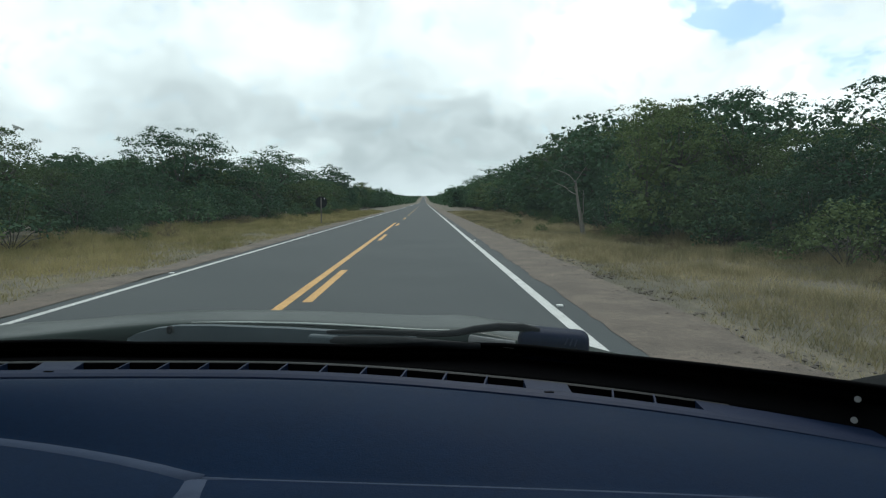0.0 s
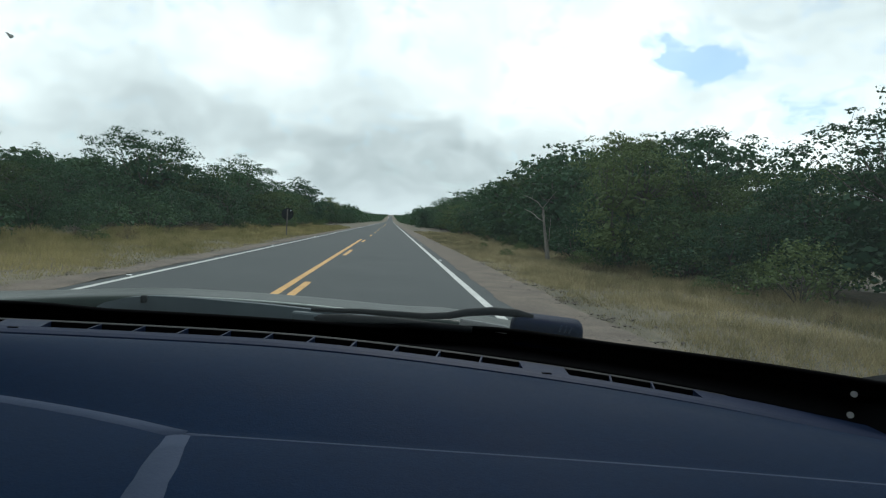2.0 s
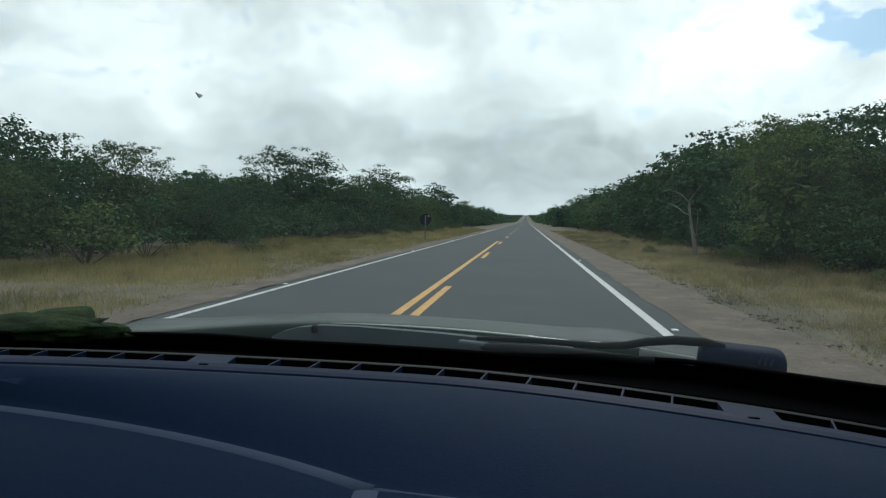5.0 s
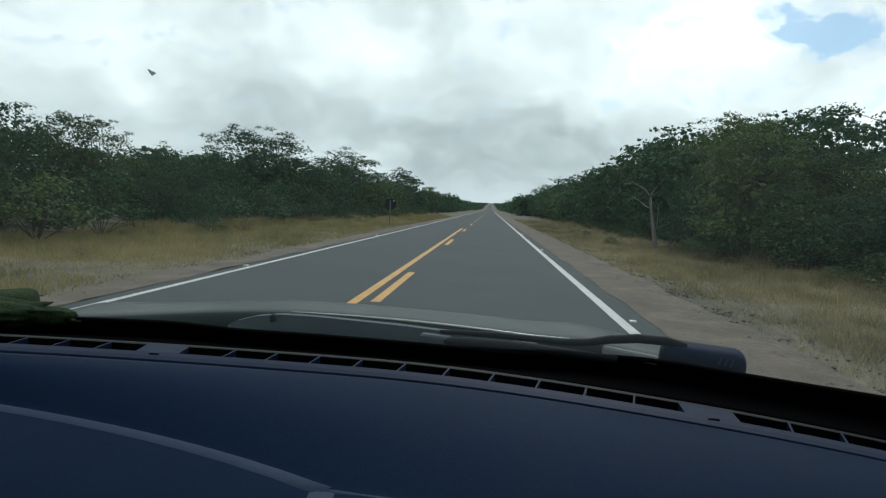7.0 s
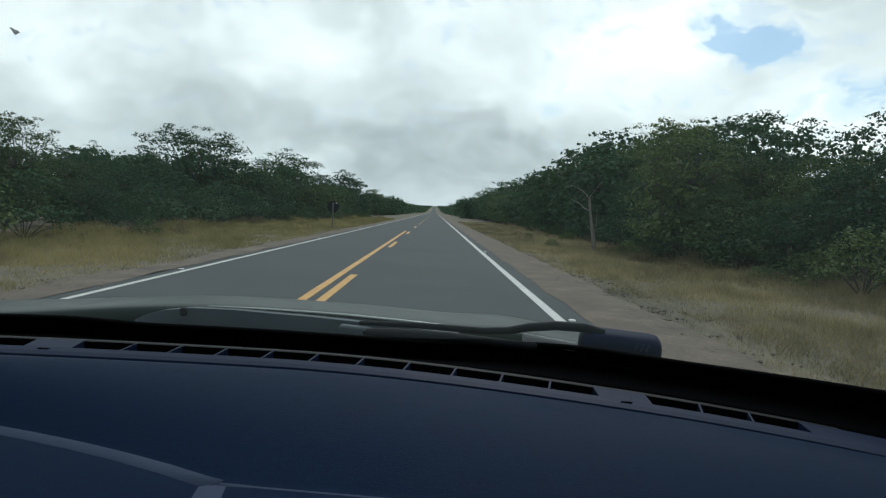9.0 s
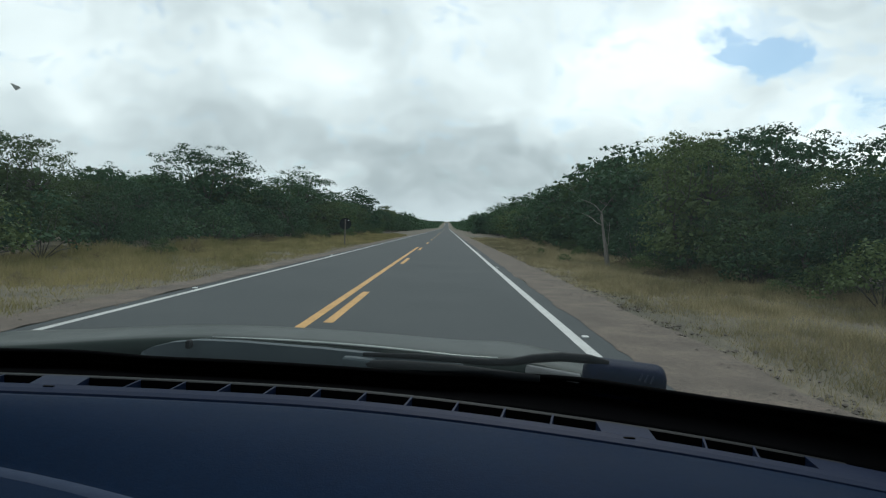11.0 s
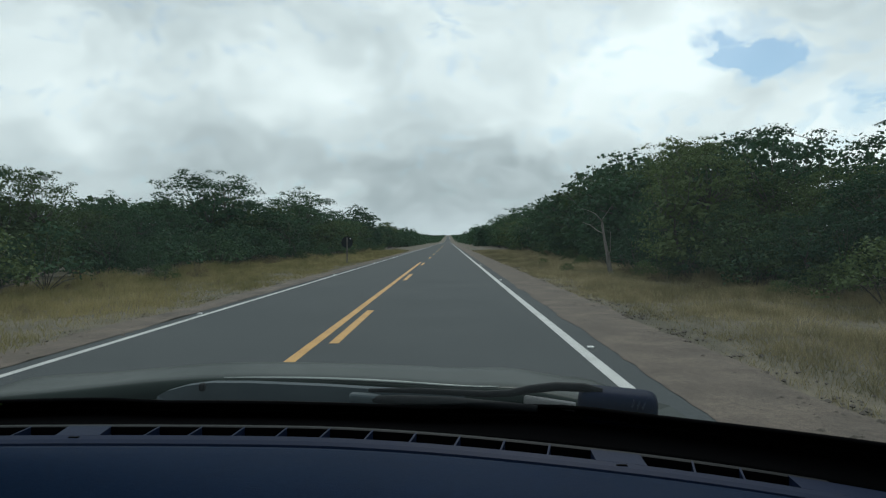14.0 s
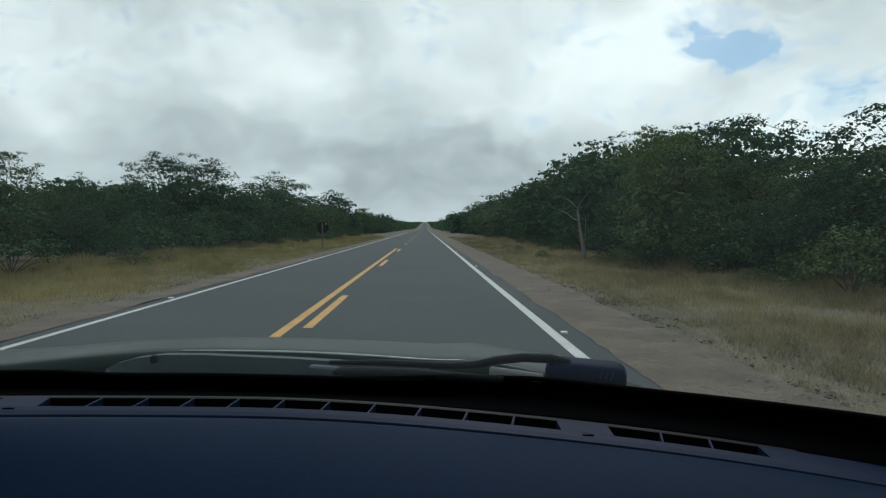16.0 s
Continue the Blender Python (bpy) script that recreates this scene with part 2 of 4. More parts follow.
SIGN_BACK = material("dark_painted_metal", [(0.006, 0.0085, 0.011), (0.011, 0.014, 0.017)], 4.0, 0.7, 0.1, 60, spec=0.15)
SIGN_WHITE = material("white_sign_sheet", [(0.72, 0.73, 0.74), (0.8, 0.8, 0.8)], 3.0, 0.5)
SIGN_RED = material("red_sign_sheet", [(0.55, 0.02, 0.04), (0.66, 0.03, 0.06)], 3.0, 0.5)
SIGN_BLACK = material("black_sign_sheet", [(0.012, 0.012, 0.014), (0.02, 0.02, 0.022)], 3.0, 0.5)
POST = material("weathered_grey_post", [(0.09, 0.08, 0.07), (0.16, 0.145, 0.13)], 4.0, 0.9, 0.5, 30, stretch=(3, 3, 0.5))
BRACKET = material("dull_grey_metal", [(0.16, 0.16, 0.165), (0.24, 0.24, 0.245)], 9.0, 0.55, metal=0.2)
BLADE_GREY = material("grey_wiper_plastic", [(0.045, 0.06, 0.07), (0.06, 0.076, 0.087)], 9.0, 0.6, spec=0.15)
SPECK = material("dried_grey_dirt", [(0.5, 0.52, 0.51), (0.62, 0.64, 0.63)], 60.0, 0.9, translucent=0.85, through_tint=(1.0, 1.0, 1.0))
GLASS = glass_material("windscreen_glass", 0.25, 0.014)


# ---- mesh helpers ----
def mesh_of(name, verts, faces, mat, smooth=False):
    data = bpy.data.meshes.new(name)
    data.from_pydata([tuple(v) for v in verts], [], [tuple(f) for f in faces])
    data.materials.append(mat)
    if smooth:
        data.polygons.foreach_set("use_smooth", [True] * len(data.polygons))
    data.update()
    return data


def part(name, data, parent=None, label="", m=None):
    """One mesh object, under a thing or a part when a parent is given."""
    ob = new(name, data)
    if m is not None:
        ob.matrix_basis = m
    if parent is not None:
        ob.parent = parent
    if label:
        ob["label"] = label
    return ob


def from_bm(name, bm, mat, smooth=False):
    data = bpy.data.meshes.new(name)
    bm.normal_update()
    bm.to_mesh(data)
    bm.free()
    data.materials.append(mat)
    if smooth:
        data.polygons.foreach_set("use_smooth", [True] * len(data.polygons))
    return data


def box_bm(size, centre=(0, 0, 0), bevel=0.0, segments=2, m=None):
    bm = bmesh.new()
    bmesh.ops.create_cube(bm, size=1.0)
    bmesh.ops.scale(bm, vec=size, verts=bm.verts)
    bmesh.ops.translate(bm, vec=centre, verts=bm.verts)
    if bevel:
        bmesh.ops.bevel(bm, geom=bm.edges[:], offset=bevel, segments=segments, affect="EDGES", profile=0.6)
    if m is not None:
        bmesh.ops.transform(bm, matrix=m, verts=bm.verts)
    return bm


def loft(columns, closed=False):
    """Vertices and faces of a sheet through columns of points; closed joins each column's end to its start, with caps."""
    rows = len(columns[0])
    verts = [p for c in columns for p in c]
    faces = []
    for i in range(len(columns) - 1):
        for j in range(rows if closed else rows - 1):
            k = (j + 1) % rows
            faces.append((i * rows + j, (i + 1) * rows + j, (i + 1) * rows + k, i * rows + k))
    if closed:
        faces.append(tuple(range(rows)))
        faces.append(tuple(reversed(range((len(columns) - 1) * rows, len(columns) * rows))))
    return verts, faces


def tube(points, radii, sides=6, verts=None, faces=None):
    """Adds a tapered tube along points to verts and faces."""
    verts = [] if verts is None else verts
    faces = [] if faces is None else faces
    start = len(verts)
    points = [Vector(p) for p in points]
    for i, p in enumerate(points):
        way = (points[min(i + 1, len(points) - 1)] - points[max(i - 1, 0)]).normalized()
        side = way.cross(Vector((0.31, 0.17, 0.93)) if abs(way.z) < 0.9 else Vector((1, 0, 0))).normalized()
        other = way.cross(side)
        for k in range(sides):
            a = 2 * math.pi * k / sides
            verts.append(p + (side * math.cos(a) + other * math.sin(a)) * radii[i])
    for i in range(len(points) - 1):
        for k in range(sides):
            a, b = start + i * sides + k, start + i * sides + (k + 1) % sides
            faces.append((a, b, b + sides, a + sides))
    faces.append(tuple(range(start + sides - 1, start - 1, -1)))
    faces.append(tuple(range(start + (len(points) - 1) * sides, start + len(points) * sides)))
    return verts, faces


def smoothstep(a, b, v):
    v = min(1.0, max(0.0, (v - a) / (b - a)))
    return v * v * (3 - 2 * v)


# ---- ground and road ----
ROAD_L, ROAD_R = -5.42, 2.32          # edges of the asphalt
LINE_L, LINE_R = -5.13, 1.86          # middles of the white edge lines
FAR_END = 2400.0


def lie(y):
    """The land rises gently far ahead."""
    return 0.011 * max(0.0, y - 620.0) * smoothstep(620, 1300, y)


def build_ground():
    xs = sorted({-3500.0, -1200.0, -400.0, -150.0, -60.0, *[-40 + 0.8 * i for i in range(101)], 60.0, 150.0, 400.0, 1200.0, 3500.0})
    ys = sorted({-600.0, -250.0, -100.0, -40.0, *[-16 + 1.0 * i for i in range(120)], 120.0, 160.0, 230.0, 350.0, *[600.0 + 100 * i for i in range(20)], 2600.0, 3800.0})
    cols = []
    for x in xs:
        col = []
        for y in ys:
            off = max(0.0, x - 3.6, -6.2 - x)
            rise = 0.09 * noise.noise((x * 0.35, y * 0.35, 1.7)) + 0.04 * noise.noise((x * 1.3, y * 1.3, 5.0))
            col.append((x, y, -0.03 + lie(y) + rise * smoothstep(0, 2.5, off) * (1 if abs(y) < 200 else 0)))
        cols.append(col)
    v, f = loft(cols)
    tagged(part("ground", mesh_of("ground", v, f, EARTH, True)), "dry grassy soil of the roadside land", "ground", kind="structure")

    along = [-400, -60, 0, 40, 120, 400, *[600 + 100 * i for i in range(18)], FAR_END]
    across = ((ROAD_L, -0.05), (ROAD_L, 0), (-3.5, 0), (-1.55, 0), (0.4, 0), (ROAD_R, 0), (ROAD_R, -0.05))
    cols = [[(x, y, z + lie(y)) for y in along] for x, z in across]
    v, f = loft(cols)
    road = tagged(part("road", mesh_of("road", v, f, ASPHALT)), "straight two-lane road of worn grey asphalt", "road", kind="structure")

    for side, near, far, wob in (("right", ROAD_R - 0.04, 3.8, 0.22), ("left", ROAD_L - 0.02, -6.25, 0.2)):
        cols = []
        ys = [-60 + 0.5 * i for i in range(124)] + [2 + 0.11 * i for i in range(300)] + [35 + 0.5 * i for i in range(210)] + [140 + 20 * i for i in range(23)] + [600 + 100 * i for i in range(18)] + [FAR_END]
        count = 18
        for k in range(count + 1):
            u = k / count
            col = []
            for y in ys:
                w = wob * (noise.noise((y * 0.23, 0.3, 3.0 if near > 0 else 9.0)) + 0.6 * noise.noise((y * 1.1, 0.5, 2.0))) * smoothstep(0.5, 1.0, u)
                inner = (0.10 * noise.noise((y * 0.5, 1.0, 7.0)) + 0.05 * noise.noise((y * 2.1, 1.0, 4.0))) * (1 - smoothstep(0, 0.3, u))
                x = near + (far - near) * u + w + inner
                rough = smoothstep(0.35, 0.8, u)
                z = 0.006 + rough * (0.012 * noise.noise((x * 2.6, y * 2.0, 0)) + 0.014 * noise.noise((x * 4.5, y * 4.0, 4.0)))
                col.append((x, y, z - 0.055 * smoothstep(0.86, 1.0, u) + lie(y)))
            cols.append(col)
        v, f = loft(cols)
        tagged(part("shoulder_" + side, mesh_of("shoulder", v, f, SAND, True)), "sandy grey-brown unpaved road shoulder", "shoulder", kind="structure")
    return road


def worn_strip(x, width, y0, y1, mat, step=0.8):
    """A painted strip on the road, its edges slightly uneven."""
    count = max(2, int((y1 - y0) / step)) if y1 - y0 < 400 else 500
    cols = [[], []]
    for i in range(count + 1):
        y = y0 + (y1 - y0) * i / count
        for k, s in ((0, -1), (1, 1)):
            cols[k].append((x + s * width / 2 + 0.006 * noise.noise((y * 1.7, s * 3.0, x)), y, 0.004 + lie(y)))
    v, f = loft(cols)
    return mesh_of("strip", v, f, mat)


road = build_ground()
part("edge_line", worn_strip(LINE_L, 0.115, -120, FAR_END, LINE_WHITE), road, "white painted edge line")
part("edge_line", worn_strip(LINE_R, 0.16, -120, FAR_END, LINE_WHITE), road, "white painted edge line")
part("centre_line", worn_strip(-2.04, 0.15, -120, 46.0, LINE_YELLOW), road, "solid yellow no-passing line")
dash_mesh = worn_strip(0, 0.15, 0, 4.6, LINE_YELLOW)
for i in range(-4, 30):
    part("lane_dash", dash_mesh, road, "yellow lane dash", pose(-1.74, 9.6 + 15.5 * i, 0))

# low white reflector studs beside the edge lines
def stud_mesh():
    bm = box_bm((0.09, 0.1, 0.026), (0, 0, 0.013), 0.008, 2)
    return from_bm("road_stud", bm, STUD)


stud = stud_mesh()
for x, y0 in ((LINE_R + 0.17, 9.2), (LINE_L - 0.15, 13.5)):
    for i in range(9):
        tagged(part("road_stud", stud, m=pose(x, y0 + 16.0 * i, 0)), "small white raised reflector stud beside the edge line", "road stud", "road studs")

# ---- the car that carries the camera ----
CAR_X = -0.28                                   # middle of the car
car = tagged(new("car"), "grey-green car standing in its lane, seen from the cabin", "car")
car.empty_display_size = 0.3


def vent_y(x):
    return 0.826 - 0.115 * (x + 0.42) ** 2


def vent_z(x):
    return 1.300 - 0.085 * max(0.0, x + 0.22) ** 2 - 0.02 * max(0.0, -0.6 - x) ** 2


def slot_z(x):
    """How far the slots lie below the crest of the trim."""
    return -0.004 - 0.004 * smoothstep(-0.2, 0.2, x)


def frit_y(x):
    return 0.985 - 0.25 * (x + 0.40) ** 2


def frit_z(x):
    return 1.310 + 0.006 * smoothstep(0.42, 0.56, -x) - 0.019 * (1 - smoothstep(-0.06, 0.2, x)) - 0.010 * smoothstep(0.0, 0.35, x) - 0.05 * max(0.0, x - 0.15) ** 2


def seam_y(x):
    if x >= -0.19:
        return 0.565 - 0.095 * (x + 0.19)
    return min(0.565 + 0.21 * (1 - math.exp(-(-0.19 - x) / 0.38)), vent_y(x) - 0.075)


def pad_z(x, y):
    """Height of the padded top of the dashboard."""
    y0, ys = vent_y(x) - 0.0408, seam_y(x)
    z0 = vent_z(x) + slot_z(x) - 0.0032
    zs = 1.250 - 0.03 * max(0.0, x - 0.1) ** 2
    if y >= ys:
        u = (y0 - y) / (y0 - ys)
        return z0 + (zs - z0) * u + 0.010 * math.sin(math.pi * min(1, u)) - 0.0035 * math.exp(-(y0 - y) / 0.004)
    d = ys - y
    return zs - 0.10 * d - 0.9 * d * d


XS = [-1.2 + 0.04 * i for i in range(48)]       # across the dashboard, to its end at the door


def build_dashboard():
    pad_cols = []
    for x in XS:
        y0, ys = vent_y(x) - 0.0408, seam_y(x)
        rows = [y0, y0 - 0.004, y0 - 0.012, y0 - 0.03] + [y0 - 0.03 + (ys + 0.02 - y0 + 0.03) * k / 8 for k in range(1, 9)]
        rows += [ys + 0.008, ys, ys - 0.008, ys - 0.03] + [ys - 0.03 - 0.05 * k for k in range(1, 7)]
        col = [(x, y0 + 0.001, vent_z(x) - 0.06)] + [(x, y, pad_z(x, y)) for y in rows]
        last = col[-1]
        col += [(x, last[1] - 0.02, last[2] - 0.06), (x, last[1] - 0.01, 0.75), (x, 0.9, 0.7)]
        pad_cols.append(col)
    v, f = loft(pad_cols)
    board = part("dashboard", mesh_of("dashboard_pad", v, f, DASH, True), car, "dark navy grained vinyl dashboard pad")

    # seams of the pad, lighter than its vinyl: two that run along it and one towards the cabin
    def bead(points, radius):
        v, f = tube(points, [radius] * len(points), 40)
        return mesh_of("seam", v, f, SEAM, True)

    left = [(x, seam_y(x), pad_z(x, seam_y(x)) + 0.0005) for x in [-1.2 + 0.0505 * i for i in range(21)]]
    right = [(x, seam_y(x), pad_z(x, seam_y(x)) - 0.0008) for x in [-0.19 + 0.045 * i for i in range(19)]]
    down = [(-0.192 + 0.012 * u, 0.565 - 0.3 * u, pad_z(-0.19, 0.565 - 0.3 * u)) for u in [i / 12 for i in range(13)]]
    part("seam", bead([(x, y, z - 0.0189) for x, y, z in left], 0.02), board, "raised lighter vinyl seam")
    part("seam", bead([(x, y, z - 0.0071) for x, y, z in right], 0.008), board, "raised lighter vinyl seam")
    part("seam", bead([(x, y, z - 0.0391) for x, y, z in down], 0.04), board, "raised lighter vinyl seam")

    # defroster trim: rails in front of and behind the slots, plates between the groups, fins between the slots
    def strip(x0, x1, profile, count):
        cols = []
        for i in range(count + 1):
            x = x0 + (x1 - x0) * i / count
            cols.append([(x, vent_y(x) + dy, vent_z(x) + dz + slot_z(x)) for dy, dz in profile])
        v, f = loft(cols, True)
        return mesh_of("trim_strip", v, f, TRIM, False)

    near = [(-0.014, -0.03), (-0.014, -0.0015), (-0.017, 0.0), (-0.0275, -0.002), (-0.0355, -0.0045), (-0.0375, -0.0105), (-0.0375, -0.04)]
    rear = [(0.026, -0.02), (0.026, 0.001), (0.023, 0.002), (0.017, 0.002), (0.014, 0.001), (0.014, -0.02)]
    trim = part("defroster_trim", strip(-1.2, 0.66, near, 46), car, "blue-grey plastic defroster vent trim")
    back_rail = part("rear_rail", strip(-1.2, 0.44, rear, 40), trim, "charcoal plastic rail behind the slots")
    back_rail.data.materials[0] = COWL
    plate = [(-0.015, -0.02), (-0.015, -0.0005), (0.015, 0.0025), (0.015, -0.02)]
    for x0, x1 in ((-0.503, -0.447), (0.170, 0.229), (0.395, 0.66)):
        part("plate", strip(x0, x1, plate, 6), trim)
    groups = [(-0.447, 0.0561, 11), (0.229, 0.0535, 3), (-1.064, 0.0561, 10)]
    for x0, pitch, count in groups:
        for i in range(1, count):
            x = x0 + pitch * i
            y, z = vent_y(x) - 0.014, vent_z(x) + slot_z(x)
            fin = [(x - 0.0012, y, z - 0.03), (x + 0.0012, y, z - 0.03), (x + 0.0012, y, z - 0.001), (x - 0.0012, y, z - 0.001),
                   (x + 0.006, y + 0.029, z - 0.03), (x + 0.0085, y + 0.029, z - 0.03), (x + 0.0085, y + 0.029, z + 0.002), (x + 0.006, y + 0.029, z + 0.002)]
            part("fin", mesh_of("fin", fin, [(0, 1, 2, 3), (5, 4, 7, 6), (4, 0, 3, 7), (1, 5, 6, 2), (3, 2, 6, 7), (4, 5, 1, 0)], TRIM), trim)
    # added black strip before the rear rail: the slots' shade as colour
    shade_profile = [(0.0128, -0.035), (0.0128, 0.0015), (0.0138, 0.0015), (0.0138, -0.035)]
    shade_strip = part("duct_wall", strip(-1.2, 0.41, shade_profile, 40), trim, "black strip standing in for the shade inside the slots")
    shade_strip.data.materials[0] = BLACK
    # duct under the slots
    cols = [[(x, vent_y(x) - 0.016, vent_z(x) - 0.034), (x, vent_y(x) + 0.02, vent_z(x) - 0.032)] for x in XS if x < 0.5]
    v, f = loft(cols)
    part("duct", mesh_of("duct", v, f, BLACK), trim, "black vent duct")
    # small marks beside the slots
    for x in (-0.475, 0.198):
        part("sensor_mark", from_bm("mark", box_bm((0.013, 0.004, 0.002), (x, vent_y(x) - 0.0225, vent_z(x) + slot_z(x) - 0.0012), 0.0006, 1), BLACK), trim)
    return board


def build_screen():
    # black border of the windscreen and the shelf behind the vents
    cols = []
    for x in XS:
        y, z = vent_y(x), vent_z(x)
        cols.append([(x, y + 0.025, z - 0.03), (x, y + 0.028, z - 0.004), (x, frit_y(x) + 0.055, frit_z(x) - 0.035),
                     (x, frit_y(x) + 0.012, frit_z(x) - 0.005), (x, frit_y(x), frit_z(x)), (x, frit_y(x) + 0.004, frit_z(x) + 0.004),
                     (x, frit_y(x) + 0.066, frit_z(x) - 0.035), (x, frit_y(x) + 0.06, frit_z(x) - 0.08)])
    v, f = loft(cols)
    screen_edge = part("windscreen_border", mesh_of("windscreen_border", v, f, BLACK, True), car, "black border along the windscreen base")
    cols = []
    for x in [-1.2 + 0.047 * i for i in range(41)]:
        xm = (x - CAR_X)
        top_y = 0.12 - 0.12 * xm * xm
        col = []
        for k in range(9):
            u = k / 8
            col.append((x + (CAR_X + xm * 0.8 - x) * u, frit_y(x) + 0.008 + (top_y - frit_y(x)) * u, frit_z(x) + 0.002 + (1.80 - frit_z(x)) * u + 0.03 * math.sin(math.pi * u)))
        cols.append(col)
    v, f = loft(cols)
    pane = part("windscreen", mesh_of("windscreen", v, f, GLASS, True), car, "clear windscreen glass")
    pane.visible_shadow = False
    speck = []
    for k in range(10):
        a = 2 * math.pi * k / 10
        rr = 0.0016 * (1 + 0.35 * math.sin(3 * a + 1.0))
        speck.append((1.9 * rr * math.cos(a), rr * math.sin(a), 0.0))
    body = [(x, y, -0.0004) for x, y, z in speck] + [(x * 0.8, y * 0.8, 0.0008) for x, y, z in speck]
    faces = [tuple(range(9, -1, -1)), tuple(range(10, 20))] + [(k, (k + 1) % 10, 10 + (k + 1) % 10, 10 + k) for k in range(10)]
    part("dirt_speck", mesh_of("dirt_speck", body, faces, SPECK), pane, "grey dirt speck on the glass", look((-0.336, 0.532, 1.592), (0, 0, 1.48), 30))
    # pillar foot beside the dashboard with its two fasteners
    foot = []
    for y, z, w, h in ((0.40, 1.14, 0.10, 0.30), (0.55, 1.19, 0.10, 0.24), (0.66, 1.215, 0.09, 0.2), (0.745, 1.235, 0.085, 0.16), (0.80, 1.235, 0.08, 0.13), (0.86, 1.22, 0.06, 0.1)):
        x0 = 0.575 + 0.09 * (0.86 - y)
        foot.append([(x0, y, z - h), (x0 + 0.2, y, z - h), (x0 + 0.2, y, z + 0.06), (x0 + w, y, z + 0.035), (x0 + 0.04, y, z + 0.022), (x0 + 0.008, y, z)])
    v, f = loft(foot, True)
    pillar = part("pillar_foot", mesh_of("pillar_foot", v, f, BLACK), car, "black plastic pillar foot")
    for (x, y, z) in ((0.597, 0.735, 1.272), (0.588, 0.727, 1.247)):
        bm = bmesh.new()
        bmesh.ops.create_cone(bm, cap_ends=True, segments=14, radius1=0.0042, radius2=0.003, depth=0.006)
        bmesh.ops.transform(bm, matrix=look((x, y, z), (0, 0, 1.5)), verts=bm.verts)
        part("fastener", from_bm("fastener", bm, BRACKET), pillar, "small bright metal fastener")
    return pane


def build_outside():
    # cowl panel between windscreen and bonnet
    cols = []
    for x in XS:
        fy, fz = frit_y(x), frit_z(x)
        by = max(fy + 0.05, 1.125 - 0.16 * (x - CAR_X) ** 2)
        bz = 1.282 - 0.075 * (x + 0.4) ** 2
        cols.append([(x, fy + 0.01, fz - 0.012), (x, fy + 0.03, fz - 0.02), (x, (fy + by) / 2, (fz + bz) / 2 - 0.022), (x, by, bz - 0.016), (x, by + 0.03, bz - 0.07)])
    v, f = loft(cols)
    part("cowl", mesh_of("cowl", v, f, COWL, True), car, "charcoal plastic cowl below the windscreen")

    # bonnet, with a rolled rear edge and a raised crease to each side of its middle
    cols = []
    for i in range(57):
        x = CAR_X - 0.98 + 1.96 * i / 56
        xm = x - CAR_X
        edge = 0.16 * smoothstep(0.55, 0.86, abs(xm)) + 0.5 * max(0.0, abs(xm) - 0.8)
        col = []
        y0 = 1.125 - 0.16 * xm * xm
        for k in range(34):
            y = y0 + (0 if k == 0 else 0.006 * k if k < 4 else 0.018 + (k - 3) * 0.032)
            s = max(0.0, y - 1.25)
            z = 1.299 - 0.075 * (x + 0.4) ** 2 + 0.008 * math.exp(-((x - 0.12) / 0.07) ** 2) - 0.014 * smoothstep(0.4, 0.75, -x)
            z -= 0.26 * s * s / (s + 0.10) + edge
            z -= (0.020, 0.008, 0.003, 0.0008)[k] if k < 4 else 0
            col.append((x, y, z))
        col.append((x, col[-1][1] + 0.02, col[-1][2] - 0.06))
        col.append((x, col[-1][1] + 0.02, 0.55))
        cols.append([(x, y0 + 0.004, col[0][2] - 0.03)] + col)
    v, f = loft(cols)
    part("bonnet", mesh_of("bonnet", v, f, PAINT, True), car, "grey-green metallic bonnet")

    # sky highlight along the rolled bonnet edge, put in as a pale metal bead
    rim = []
    for i in range(25):
        x = -0.40 + 0.48 * i / 24
        xm = x - CAR_X
        rim.append((x, 1.125 - 0.16 * xm * xm + 0.003, 1.3005 - 0.075 * (x + 0.4) ** 2 + 0.008 * math.exp(-((x - 0.12) / 0.07) ** 2)))
    v, f = tube(rim, [0.0015 + 0.002 * math.sin(math.pi * i / 24) for i in range(25)], 6)
    part("bonnet_edge", mesh_of("bonnet_edge", v, f, EDGE_SHINE, True), car, "sky highlight on the rolled bonnet edge, put in as a bright bead")

    # wiper on the passenger side: cap over the pivot, cranked arm, blade
    wiper = part("wiper", from_bm("wiper_cap", box_bm((0.112, 0.05, 0.05), (0, 0, 0), 0.021, 5, pose(0.2385, 0.935, 1.3005, 8, 2.5, -14)), CAP, True), car, "blue-black plastic cap of the wiper pivot")
    for k in range(3):
        part("ridge", from_bm("ridge", box_bm((0.0022, 0.002, 0.011), (0, 0, 0), 0.0006, 1, pose(0.252 + 0.0068 * k, 0.901 - 0.002 * k, 1.312 - 0.0008 * k, -10, 20, -14)), TRIM), wiper)
    v, f = tube([(0.215, 0.93, 1.322), (0.19, 0.933, 1.328), (0.15, 0.935, 1.329), (0.113, 0.94, 1.324), (0.085, 0.945, 1.317), (0.05, 0.955, 1.313), (-0.05, 0.985, 1.311), (-0.13, 1.005, 1.307)],
                [0.006, 0.0065, 0.0065, 0.0062, 0.0055, 0.005, 0.0045, 0.003], 8)
    part("wiper_arm", mesh_of("wiper_arm", v, f, RUBBER, True), wiper, "black cranked wiper arm")
    v, f = tube([(0.12, 0.915, 1.302), (0.0, 0.955, 1.301), (-0.08, 0.975, 1.299), (-0.125, 0.99, 1.296)], [0.005, 0.008, 0.008, 0.006], 8)
    part("wiper_blade", mesh_of("wiper_blade", v, f, RUBBER, True), wiper, "black rubber wiper blade")
